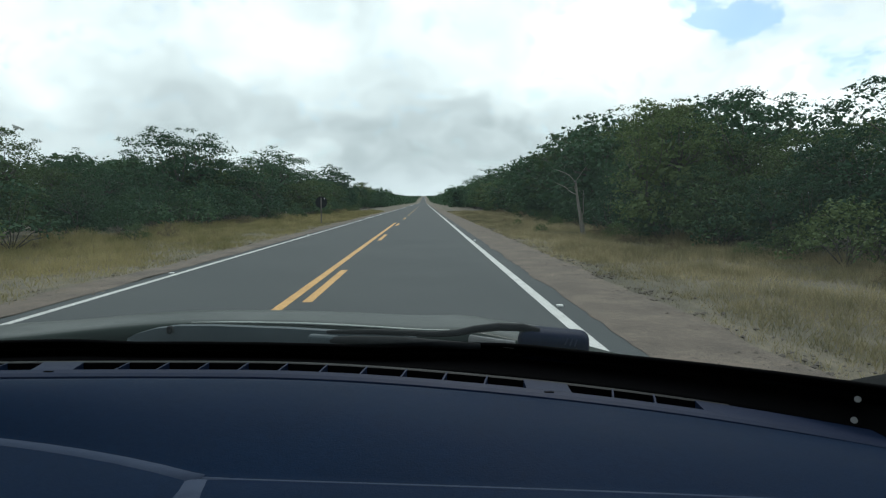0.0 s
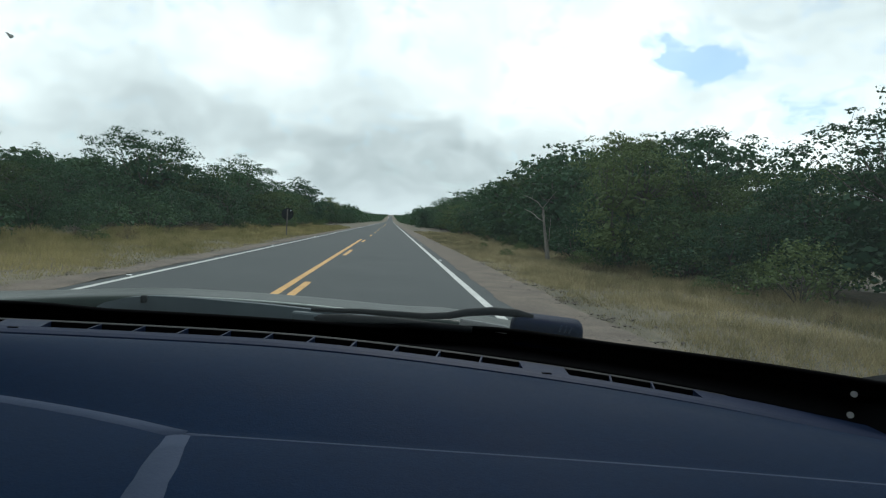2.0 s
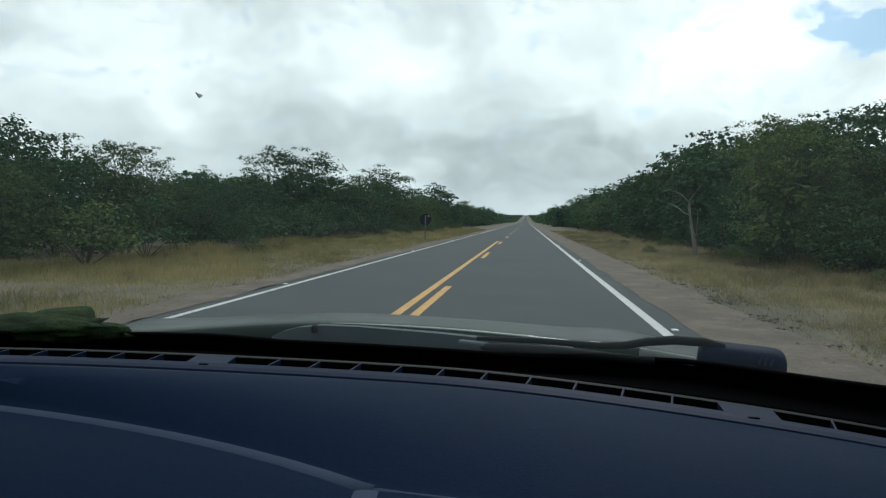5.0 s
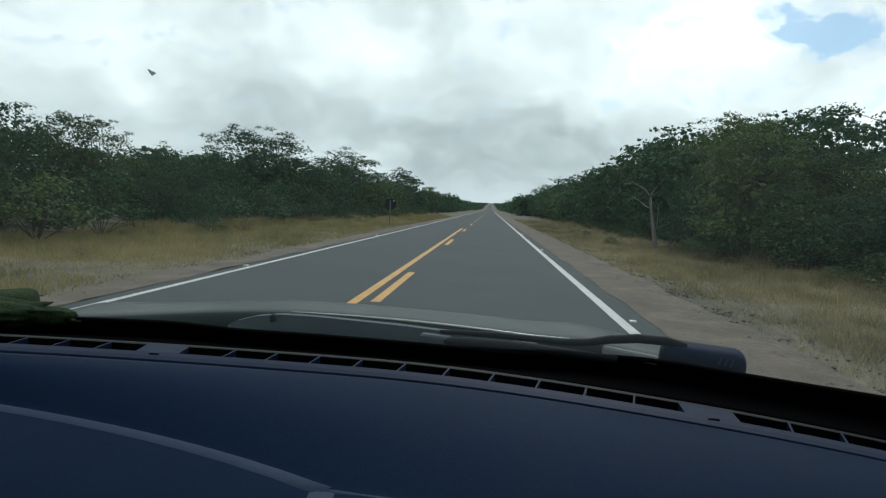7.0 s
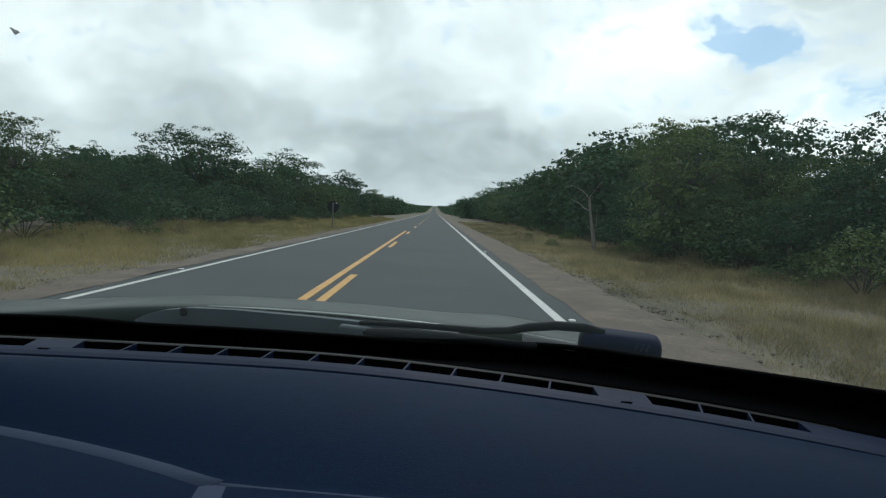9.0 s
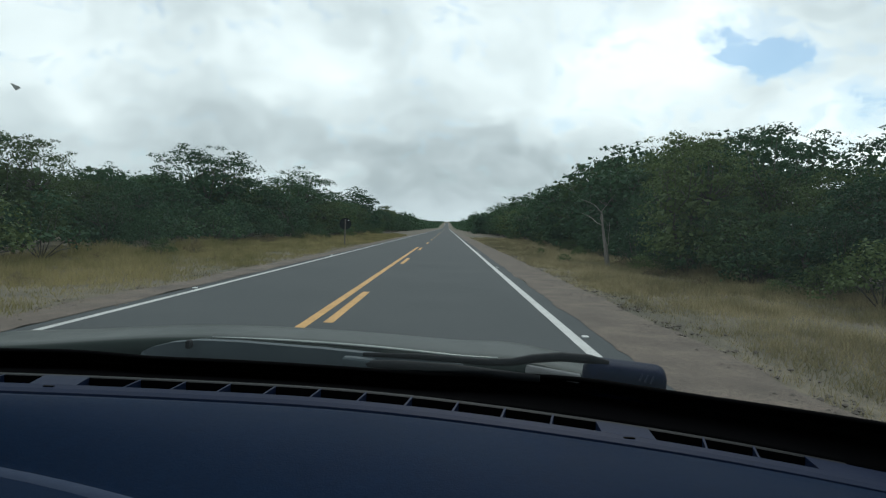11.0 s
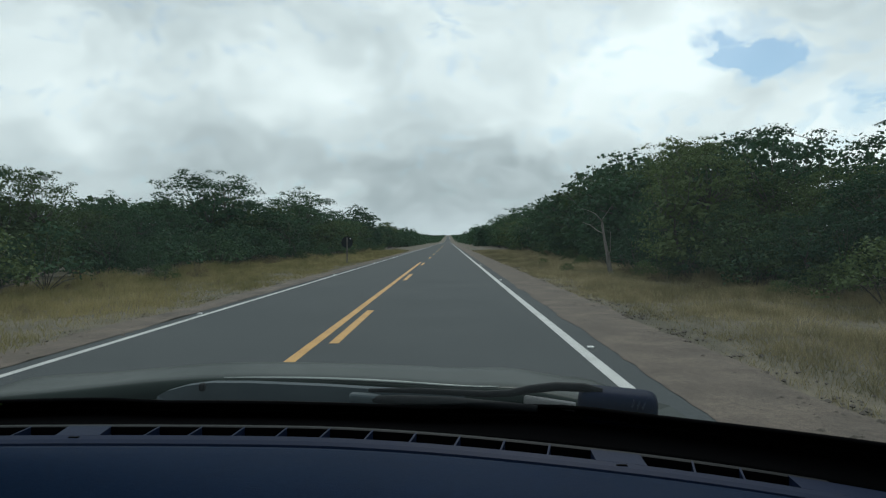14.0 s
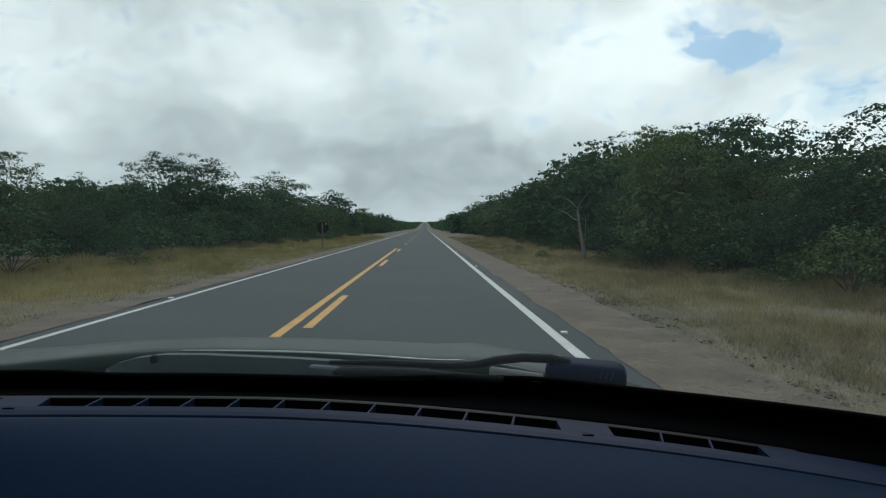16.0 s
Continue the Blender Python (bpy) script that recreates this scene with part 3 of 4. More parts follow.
    part("bracket", from_bm("bracket", box_bm((0.075, 0.012, 0.012), (0, 0, 0), 0.003, 2, pose(0.14, 0.93, 1.306, 0, 4, -18)), BRACKET), wiper, "bare grey metal arm bracket")
    part("blade_clip", from_bm("blade_clip", box_bm((0.05, 0.02, 0.017), (0, 0, 0), 0.006, 3, pose(-0.135, 0.995, 1.2955, 0, 2, -8)), BLADE_GREY), wiper)
    # driver's wiper pivot, with a green lump modelled in place of a reflection
    cap = part("wiper_pivot", from_bm("wiper_pivot", box_bm((0.10, 0.06, 0.05), (0, 0, 0), 0.02, 4, pose(-0.835, 1.0, 1.303, 4, -6, 8)), DULL_GREEN, True), car, "dull green-black cap of the driver's wiper pivot")
    bm = bmesh.new()
    bmesh.ops.create_icosphere(bm, subdivisions=4, radius=1.0)
    for q in bm.verts:
        d = q.co.normalized()
        q.co = d * (1 + 0.35 * noise.noise(d * 2.6) + 0.16 * noise.noise(d * 7.0))
    bmesh.ops.transform(bm, matrix=pose(-0.83, 0.965, 1.301) @ Matrix.Diagonal((0.13, 0.03, 0.022, 1)), verts=bm.verts)
    part("cloth", from_bm("cloth", bm, DULL_GREEN, True), cap, "dull green lump modelled in place of a reflection")
    # wiper on the driver's side, lying along the screen
    cols = []
    for x, z0, z1 in ((-0.475, 1.287, 1.291), (-0.462, 1.285, 1.298), (-0.43, 1.285, 1.307), (-0.39, 1.286, 1.312), (-0.33, 1.286, 1.312), (-0.2, 1.283, 1.307), (-0.08, 1.280, 1.300), (0.02, 1.278, 1.293)):
        y = 1.03 - 0.03 * (x + 0.4) ** 2
        cols.append([(x, y, z0), (x, y + 0.03, z0), (x, y + 0.026, z1 - 0.001), (x, y + 0.004, z1)])
    v, f = loft(cols, True)
    wiper2 = part("wiper", mesh_of("wiper_blade_body", v, f, BLADE_GREY, False), car, "grey plastic blade of the driver's wiper")
    part("knob", from_bm("knob", box_bm((0.009, 0.012, 0.013), (0, 0, 0), 0.004, 3, pose(-0.398, 1.022, 1.308, 0, 0, 0)), RUBBER), wiper2, "black rubber stop")


def build_cabin():
    """Plain shell that closes the cabin round and behind the camera."""
    hx = 1.0
    cols = []
    for i in range(13):
        xm = -0.82 + 1.64 * i / 12
        x = CAR_X + xm
        drop = 0.10 * (xm / 0.82) ** 4
        ys = (0.12 - 0.12 * xm * xm, -0.1, -0.5, -1.0, -1.5, -1.75)
        zs = (1.80, 1.86, 1.90, 1.88, 1.80, 1.62)
        top = [(x, y, z - drop) for y, z in zip(ys, zs)]
        cols.append(top + [(x, y, z - 0.05) for x, y, z in reversed(top)])
    v, f = loft(cols, True)
    part("roof", mesh_of("roof", v, f, PAINT, True), car, "grey-green roof with a grey lining")
    for s in (-1, 1):
        x = CAR_X + s * hx
        # body side below the windows, bulging a little
        cols = []
        for y in (-2.35, -2.1, -1.0, 0.0, 0.9, 1.6, 2.1, 2.3):
            tuck = 0.12 if y < -2.2 or y > 2.2 else 0.0
            cols.append([(x - s * tuck, y, 0.32), (x + s * (0.05 - tuck), y, 0.6), (x + s * (0.04 - tuck), y, 0.95), (x - s * (tuck + 0.0), y, 1.08 if y < 1 else 1.0),
                         (x - s * (0.06 + tuck), y, 1.06 if y < 1 else 0.98), (x - s * (0.06 + tuck), y, 0.32)])
        v, f = loft(cols, True)
        part("side_panel", mesh_of("side_panel", v, f, PAINT), car)
        # pillars
        a = [(x - s * 0.0, 0.72, 1.05), (x - s * 0.05, 0.55, 1.32), (CAR_X + s * 0.80, 0.04, 1.76)]
        v, f = tube(a, [0.045, 0.04, 0.035], 8)
        part("pillar", mesh_of("pillar", v, f, BLACK, True), car)
        for y in (-0.75, -1.7):
            v, f = tube([(x - s * 0.03, y, 1.02), (x - s * 0.06, y, 1.35), (CAR_X + s * 0.80, y + 0.08, 1.76)], [0.055, 0.05, 0.05], 8)
            part("pillar", mesh_of("pillar", v, f, BLACK, True), car)
        for y0, y1, t0, t1 in ((-0.70, 0.50, -0.60, 0.08), (-1.65, -0.80, -1.56, -0.68)):
            quad = [(x - s * 0.02, y0, 1.06), (x - s * 0.02, y1, 1.06), (CAR_X + s * 0.81, t1, 1.74), (CAR_X + s * 0.81, t0, 1.74)]
            quad += [(px - s * 0.004, py, pz) for px, py, pz in quad]
            window = part("side_window", mesh_of("side_window", quad, [(0, 1, 2, 3), (7, 6, 5, 4), (0, 4, 5, 1), (1, 5, 6, 2), (2, 6, 7, 3), (3, 7, 4, 0)], GLASS), car, "clear side window")
            window.visible_shadow = False
        # wheels
        for y in (1.45, -1.35):
            bm = bmesh.new()
            bmesh.ops.create_cone(bm, cap_ends=True, segments=28, radius1=0.335, radius2=0.335, depth=0.21)
            bmesh.ops.bevel(bm, geom=[e for e in bm.edges if len(e.link_faces) == 2 and any(len(q.verts) > 4 for q in e.link_faces)], offset=0.04, segments=3, affect="EDGES")
            wheel = part("wheel", from_bm("tyre", bm, RUBBER, True), car, m=pose(x - s * 0.12, y, 0.335, 0, 90, 0))
            bm = bmesh.new()
            bmesh.ops.create_cone(bm, cap_ends=True, segments=20, radius1=0.21, radius2=0.19, depth=0.215)
            part("rim", from_bm("rim", bm, CHROME), wheel)
    tail = [[(CAR_X + xm, -2.35, 0.35), (CAR_X + xm, -2.4, 0.7), (CAR_X + xm, -2.3, 1.06), (CAR_X + xm, -1.74, 1.63), (CAR_X + xm, -1.7, 1.6), (CAR_X + xm, -2.2, 1.0), (CAR_X + xm, -2.25, 0.35)] for xm in (-0.92, -0.4, 0, 0.4, 0.92)]
    v, f = loft(tail, True)
    part("tail", mesh_of("tail", v, f, PAINT), car)
    part("cabin_floor", from_bm("cabin_floor", box_bm((1.88, 4.3, 0.06), (CAR_X, 0.0, 0.36), 0.01, 1), FABRIC), car)
    part("rear_bench", from_bm("rear_bench", box_bm((1.4, 0.25, 0.9), (CAR_X, -1.25, 0.84), 0.08, 3), FABRIC), car)
    part("nose", from_bm("nose", box_bm((1.8, 0.14, 0.45), (CAR_X, 2.24, 0.57), 0.06, 3), PAINT), car)


board = build_dashboard()
build_screen()
build_outside()
build_cabin()

# ---- plants ----
rng = random.Random(7)


def leaf_cloud(spots, per, radius, size, r, verts, faces, squash=0.55, ragged=0.45, low=-0.35):
    """Adds leafy clumps about the given spots: small pointed leaves over the top and sides of a flattened ball, lying roughly along it."""
    for (cx, cy, cz), scale in spots:
        big = radius * scale
        for _ in range(int(per * scale)):
            a, h = r.uniform(0, 6.2832), r.uniform(low, 1.0)
            ring = math.sqrt(max(0.0, 1 - h * h))
            nx, ny, nz = math.cos(a) * ring, math.sin(a) * ring, h
            deep = big * (1.3 - 0.75 * r.random())
            x, y, z = cx + nx * deep, cy + ny * deep, cz + nz * deep * squash
            nx, ny, nz = nx + r.gauss(0, ragged), ny + r.gauss(0, ragged), nz + 0.35 + r.gauss(0, ragged)
            l = math.sqrt(nx * nx + ny * ny + nz * nz) or 1.0
            nx, ny, nz = nx / l, ny / l, nz / l
            yaw, s = r.uniform(0, 6.2832), size * r.uniform(0.6, 1.4)
            ux, uy, uz = math.cos(yaw), math.sin(yaw), 0.0
            d = ux * nx + uy * ny
            ux, uy, uz = ux - d * nx, uy - d * ny, -d * nz
            l = math.sqrt(ux * ux + uy * uy + uz * uz) or 1.0
            ux, uy, uz = ux / l, uy / l, uz / l
            wx, wy, wz = ny * uz - nz * uy, nz * ux - nx * uz, nx * uy - ny * ux
            n, w, t = len(verts), s * 0.3, s / 2
            verts.append((x - ux * t, y - uy * t, z - uz * t))
            verts.append((x + wx * w, y + wy * w, z + wz * w))
            verts.append((x + ux * t, y + uy * t, z + uz * t))
            verts.append((x - wx * w, y - wy * w, z - wz * w))
            faces.append((n, n + 1, n + 2, n + 3))


def tree_meshes(seed, height, spread, stems, leaf_mat, open_crown=0.0, far=False):
    """The wood and the leaves of one thorn-scrub tree: crooked stems that fork into limbs, each ending in a flat leafy clump,
    with loose sprigs over the top and skirts of leaves down the sides."""
    r = random.Random(seed)
    wood_v, wood_f, spots, sprigs = [], [], [], []
    wide = spread * height * 0.42
    heads = []
    for s in range(stems):
        a = 6.283 * s / stems + r.uniform(-0.5, 0.5)
        lean = wide * r.uniform(0.12, 0.4)
        foot = Vector((0.15 * math.cos(a), 0.15 * math.sin(a), -0.1))
        head = Vector((math.cos(a) * lean, math.sin(a) * lean, height * r.uniform(0.38, 0.55)))
        mid = foot.lerp(head, 0.5) + Vector((r.gauss(0, 0.18), r.gauss(0, 0.18), 0))
        tube([foot, foot.lerp(mid, 0.5), mid, mid.lerp(head, 0.5) + Vector((r.gauss(0, 0.1), r.gauss(0, 0.1), 0)), head], [0.1, 0.085, 0.075, 0.065, 0.055], 6, wood_v, wood_f)
        heads.append(head)
    limbs = int(30 * (1 - 0.35 * open_crown))
    for k in range(limbs):
        a, u = 2.39996 * k + r.uniform(-0.3, 0.3), math.sqrt((k + 0.5) / limbs)
        out = wide * u * r.uniform(0.85, 1.1)
        roof = height * (1 - 0.3 * u ** 2.2) * r.uniform(0.84, 1.0)
        p = Vector((math.cos(a) * out, math.sin(a) * out, roof - 0.25))
        head = min(heads, key=lambda q: (q - p).length)
        knee = head.lerp(p, 0.5) + Vector((r.gauss(0, 0.15), r.gauss(0, 0.15), -0.12 * (p - head).length))
        tube([head, knee, p + Vector((0, 0, 0.1))], [0.04, 0.024, 0.008], 4, wood_v, wood_f)
        size = r.uniform(0.7, 1.25)
        spots.append((tuple(p), size))
        # looser leaf plates at the tips
        for _ in range(r.choice((1, 2, 2, 3))):
            q = p + Vector((r.gauss(0, 0.45), r.gauss(0, 0.45), r.uniform(0.1, 0.4) + 0.5 * r.random() ** 4))
            tube([p, q], [0.012, 0.005], 3, wood_v, wood_f)
            sprigs.append((tuple(q), r.uniform(0.6, 1.3)))
        # leaves hanging lower on the outside of the crown
        if u > 0.5 and r.random() > open_crown:
            for drop in (0.75, 0.52, 0.3):
                if r.random() < 0.68:
                    spots.append(((p.x * r.uniform(0.9, 1.08), p.y * r.uniform(0.9, 1.08), max(0.45, roof * drop + r.gauss(0, 0.25))), r.uniform(0.75, 1.25)))
    # leaves within the crown
    inner = [((x * 0.6, y * 0.6, z * r.uniform(0.5, 0.85)), 1.1) for (x, y, z), s in spots if r.random() < 0.55 * (1 - open_crown)]
    leaf_v, leaf_f = [], []
    if far:
        leaf_cloud(spots, 20, 0.66, 0.31, r, leaf_v, leaf_f, 0.55, 0.55)
        leaf_cloud(sprigs, 11, 0.32, 0.21, r, leaf_v, leaf_f, 0.45, 0.5)
        leaf_cloud(inner, 8, 0.7, 0.5, r, leaf_v, leaf_f, 0.7)
    else:
        leaf_cloud(spots, 78, 0.66, 0.135, r, leaf_v, leaf_f, 0.55, 0.55)
        leaf_cloud(sprigs, 40, 0.31, 0.11, r, leaf_v, leaf_f, 0.45, 0.5)
        leaf_cloud(inner, 16, 0.7, 0.34, r, leaf_v, leaf_f, 0.7)
    return mesh_of("wood", wood_v, wood_f, BARK, True), mesh_of("leaves", leaf_v, leaf_f, leaf_mat)


def shrub_meshes(seed, height, width, leaf_mat, leaf=0.15, count=26, per=38):
    r = random.Random(seed)
    wood_v, wood_f, spots = [], [], []
    for k in range(count):
        a, u = 2.39996 * k, math.sqrt((k + 0.5) / count)
        out = width * 0.5 * u * r.uniform(0.8, 1.15)
        z = height * (1 - 0.55 * u * u) * r.uniform(0.62, 1.0)
        if u > 0.6:
            z *= r.uniform(0.35, 1.0)
        top = Vector((math.cos(a) * out, math.sin(a) * out, z))
        if k % 3 == 0:
            tube([(0, 0, -0.05), top * 0.5 + Vector((r.gauss(0, 0.08), r.gauss(0, 0.08), 0.1)), top], [0.025, 0.016, 0.006], 4, wood_v, wood_f)
        spots.append((tuple(top), r.uniform(0.65, 1.2)))
    leaf_v, leaf_f = [], []
    leaf_cloud(spots, per, 0.17 * width, leaf, r, leaf_v, leaf_f, 0.8, 0.5)
    return mesh_of("wood", wood_v, wood_f, BARK, True), mesh_of("leaves", leaf_v, leaf_f, leaf_mat)


KINDS = [(11, 6.2, 1.1, 3, LEAF), (12, 5.4, 1.45, 4, LEAF), (13, 6.8, 0.95, 2, LEAF_OLIVE), (14, 5.0, 1.6, 4, LEAF),
         (15, 5.8, 1.2, 3, LEAF_OLIVE), (16, 6.4, 1.05, 3, LEAF), (17, 5.6, 1.5, 3, LEAF, 0.6)]
TREES = [tree_meshes(*k) for k in KINDS]
FAR_TREES = [tree_meshes(*k, far=True) for k in KINDS]
SHRUBS = [shrub_meshes(21, 2.3, 2.8, LEAF), shrub_meshes(22, 1.7, 2.4, LEAF_OLIVE, 0.1, 26, 70), shrub_meshes(23, 2.9, 2.6, LEAF, count=32), shrub_meshes(24, 1.1, 1.6, LEAF_DRY, 0.09, 22, 30)]
TREE_WORDS = ["spreading dark green tree with several thin stems", "broad low thorn tree with flat leafy sprays", "tall olive-green tree with a narrow crown",
              "wide flat-topped dark green scrub tree", "olive-green scrub tree with feathery leaves", "dense dark green tree at the wood's edge", "thinly leaved scrub tree with open branches"]
SHRUB_WORDS = ["dense dark green roadside shrub", "olive-green rounded shrub in dry grass", "tall dark green bush below the trees", "dry brown leafy bush on the verge"]


def plant(kind, which, x, y, size, turn, group, far=False):
    wood, leaves = ((FAR_TREES if far else TREES) if kind == "tree" else SHRUBS)[which]
    thing = tagged(new(kind), (TREE_WORDS if kind == "tree" else SHRUB_WORDS)[which], kind, group)
    thing.empty_display_size = 0.3
    thing.matrix_basis = pose(x, y, -0.03, 0, 0, turn) @ Matrix.Diagonal((size, size, size * rng.uniform(0.9, 1.1), 1))
    part("trunk", wood, thing)
    part("crown", leaves, thing)


def edge_right(y):
    return 10.2 - 1.2 * smoothstep(8, 22, y) + 1.5 * smoothstep(26, 60, y) + 1.2 * noise.noise((y * 0.09, 2.0, 0))


def edge_left(y):
    return -12.2 + 0.8 * smoothstep(40, 70, y) + 1.4 * noise.noise((y * 0.08, 8.0, 0))


def build_woods():
    y = -6.0
    while y < 190:
        for side in (1, -1):
            for row in range(3):
                if row == 2 and y > 90:
                    continue
                if row == 0 and rng.random() < 0.2:
                    continue
                gap = 1.9 + 2.9 * row
                edge = edge_right(y) if side > 0 else edge_left(y)
                x = edge + side * (gap + rng.uniform(-0.9, 0.9))
                tall = (0.68, 0.84, 0.92)[row] if side > 0 else (0.44, 0.57, 0.65)[row]
                tall *= 1 + 0.28 * noise.noise((y * 0.07, side * 4.0, 3.0)) + 0.15 * noise.noise((y * 0.3, side * 4.0 + row, 8.0))
                if side > 0:
                    tall *= 0.84 + 0.52 * smoothstep(18, 55, y)
                else:
                    tall *= 0.97 + 0.36 * smoothstep(28, 75, y)
                if rng.random() < 0.14:
                    tall *= 1.25
                plant("tree", rng.randrange(7), x, y + rng.uniform(-1.3, 1.3), tall * rng.uniform(0.85, 1.15), rng.uniform(0, 360), "roadside trees", row == 2 or y > 38 or y < 6)
        y += 3.6 if y < 70 else 5.2
    y = -4.0
    while y < 110:
        for side in (1, -1):
            edge = edge_right(y) if side > 0 else edge_left(y)
            for back in (0.9, 3.4):
                if rng.random() < 0.72 and (back < 2 or y < 60):
                    plant("shrub", rng.choice((0, 0, 2, 2, 1)), edge + side * (back + rng.uniform(-0.7, 0.5)), y + rng.uniform(-0.8, 0.8), rng.uniform(0.55, 1.15), rng.uniform(0, 360), "shrubs below the trees")
            if rng.random() < 0.4:
                plant("shrub", rng.choice((1, 1, 3)), edge - side * rng.uniform(0.0, 1.8), y + rng.uniform(-1, 1), rng.uniform(0.3, 0.65), rng.uniform(0, 360), "bushes on the verge")
        y += 2.4 if y < 50 else 3.6
    # taller trees that stand over the wood's edge
    for which, x, y, size, turn in ((5, 13.9, 15.6, 0.98, 30), (0, 15.4, 12.6, 1.05, 200), (6, 14.0, 27.4, 1.15, 110), (3, -17.5, 19.0, 0.95, 70), (1, -17.5, 47.0, 1.2, 20), (3, -16.0, 68.0, 1.45, 75)):
        plant("tree", which, x, y, size, turn, "roadside trees")
    # low weeds and dry tufts scattered over the verge
    for k in range(40):
        side = rng.choice((1, 1, -1))
        y = 5 + 60 * rng.random() ** 1.4
        near, edge = (5.0, edge_right(y)) if side > 0 else (-7.6, edge_left(y))
        plant("shrub", rng.choice((1, 3, 3)), near + (edge - near) * rng.uniform(0.1, 1.0), y, rng.uniform(0.14, 0.34), rng.uniform(0, 360), "bushes on the verge")
    # lighter bushes standing out before the trees
    plant("shrub", 1, 10.0, 21.5, 1.25, 40, "bushes on the verge")
    plant("shrub", 1, 10.9, 18.9, 1.1, 160, "bushes on the verge")
    # woods behind the front trees and along the far road, too many to count
    r = random.Random(31)
    for name, spans, size, per in (("woods", (-25, 195, 19.0, 42), 0.42, 22), ("far_woods", (185, 2300, 11.0, 70), 0.95, 13)):
        v, f, spots = [], [], []
        y0, y1, near, deep = spans
        count = 2400 if name == "woods" else 5600
        for _ in range(count):
            y = y0 + (y1 - y0) * (r.random() if name == "woods" else r.random() ** 2.4)
            side = r.choice((1, -1))
            d = near + (deep - near) * r.random() ** 2.0
            x = side * d - 1.6
            hill = (4.9 if side > 0 else 3.9) + 1.1 * noise.noise((x * 0.13, y * 0.05, 1.0)) + 0.6 * noise.noise((x * 0.5, y * 0.3, 6.0))
            z = hill * (1 - r.random() ** 1.3 * 0.97) + lie(y)
            spots.append(((x, y, z), 1.0 if name == "woods" else r.uniform(0.9, 1.6)))
        leaf_cloud(spots, per, 1.0 if name == "woods" else 1.6, size, r, v, f, 0.6)
        tagged(part(name, mesh_of(name, v, f, LEAF)), "dense dark green scrub woods along the road", "woods", kind="stuff")


def build_grass():
    r = random.Random(5)
    for side, count in ((1, 280000), (-1, 190000)):
        v, f = [], []
        for _ in range(count):
            y = -4.0 + 106 * r.random() ** 2.0
            edge = edge_right(y) if side > 0 else edge_left(y)
            near = 3.65 if side > 0 else -6.0
            u = r.random()
            x = near + (edge + side * 1.2 - near) * u
            patch = noise.noise((x * 0.45, y * 0.3, 4.0)) + 0.5 * noise.noise((x * 1.4, y * 1.2, 9.0))
            if r.random() > 0.86 + 0.95 * patch or (u < 0.07 and r.random() < 0.6):
                continue
            h = (0.08 + 0.2 * r.random()) * (0.6 + 1.1 * max(0, patch + 0.2)) * (0.55 + 0.6 * smoothstep(0, 0.35, u) + 0.7 * smoothstep(0.75, 0.95, u))
            w = 0.0042 + 0.0004 * max(0.0, y)
            a, lean = r.uniform(0, 6.28), h * r.uniform(0.15, 0.9)
            b = r.uniform(0, 6.28)
            n = len(v)
            z = -0.05
            v.append((x - w * math.cos(a), y - w * math.sin(a), z))
            v.append((x + w * math.cos(a), y + w * math.sin(a), z))
            v.append((x + lean * math.cos(b), y + lean * math.sin(b), z + h))
            f.append((n, n + 1, n + 2))
        tagged(part("grass", mesh_of("grass", v, f, GRASS if side > 0 else GRASS_STRAW)), "straw-coloured and olive dry verge grass", "grass", kind="stuff")
    # broken edge of soil clods and stones between shoulder and grass
    for side, x0 in ((1, 3.78), (-1, -6.15)):
        v, f = [], []
        for _ in range(7000):
            y = 1.5 + 70 * r.random() ** 1.6
            x = x0 - side * 0.12 + r.gauss(0.0, 0.34) + 0.2 * noise.noise((y * 0.3, side, 0))
            if noise.noise((y * 0.8, side * 5.0, 3.0)) + 0.6 * noise.noise((y * 3.1, side, 8.0)) < 0.02:
                continue
            s = 0.007 + 0.04 * r.random() ** 4
            n = len(v)
            c = [(x + s * r.uniform(0.7, 1.4) * dx, y + s * r.uniform(0.7, 1.4) * dy, -0.004 + s * dz * r.uniform(0.35, 0.6)) for dx, dy, dz in
                 ((1, 0, 0.3), (0, 1, 0.3), (-1, 0, 0.3), (0, -1, 0.3), (0.1, 0.1, 1.2), (0, 0, -0.8))]
            v += c
            f += [(n + a, n + b, n + 4) for a, b in ((0, 1), (1, 2), (2, 3), (3, 0))] + [(n + b, n + a, n + 5) for a, b in ((0, 1), (1, 2), (2, 3), (3, 0))]
        tagged(part("rubble", mesh_of("rubble", v, f, STONE)), "loose stones and clods along the shoulder", "rubble", kind="stuff")


build_woods()
build_grass()


# ---- roadside things ----
def disc_bm(radius, depth, segments=40):
    bm = bmesh.new()
    bmesh.ops.create_cone(bm, cap_ends=True, segments=segments, radius1=radius, radius2=radius, depth=depth)
    bmesh.ops.rotate(bm, cent=(0, 0, 0), matrix=Matrix.Rotation(radians(90), 3, "X"), verts=bm.verts)
    return bm


def ring_mesh(outer, inner, depth, mat):
    cols = []
    for i in range(49):
        a = 2 * math.pi * i / 48
        c, s = math.cos(a), math.sin(a)
        cols.append([(outer * c, 0, outer * s), (outer * c, depth, outer * s), (inner * c, depth, inner * s), (inner * c, 0, inner * s)])
    v, f = loft(cols, True)
    return mesh_of("ring", v, f, mat)


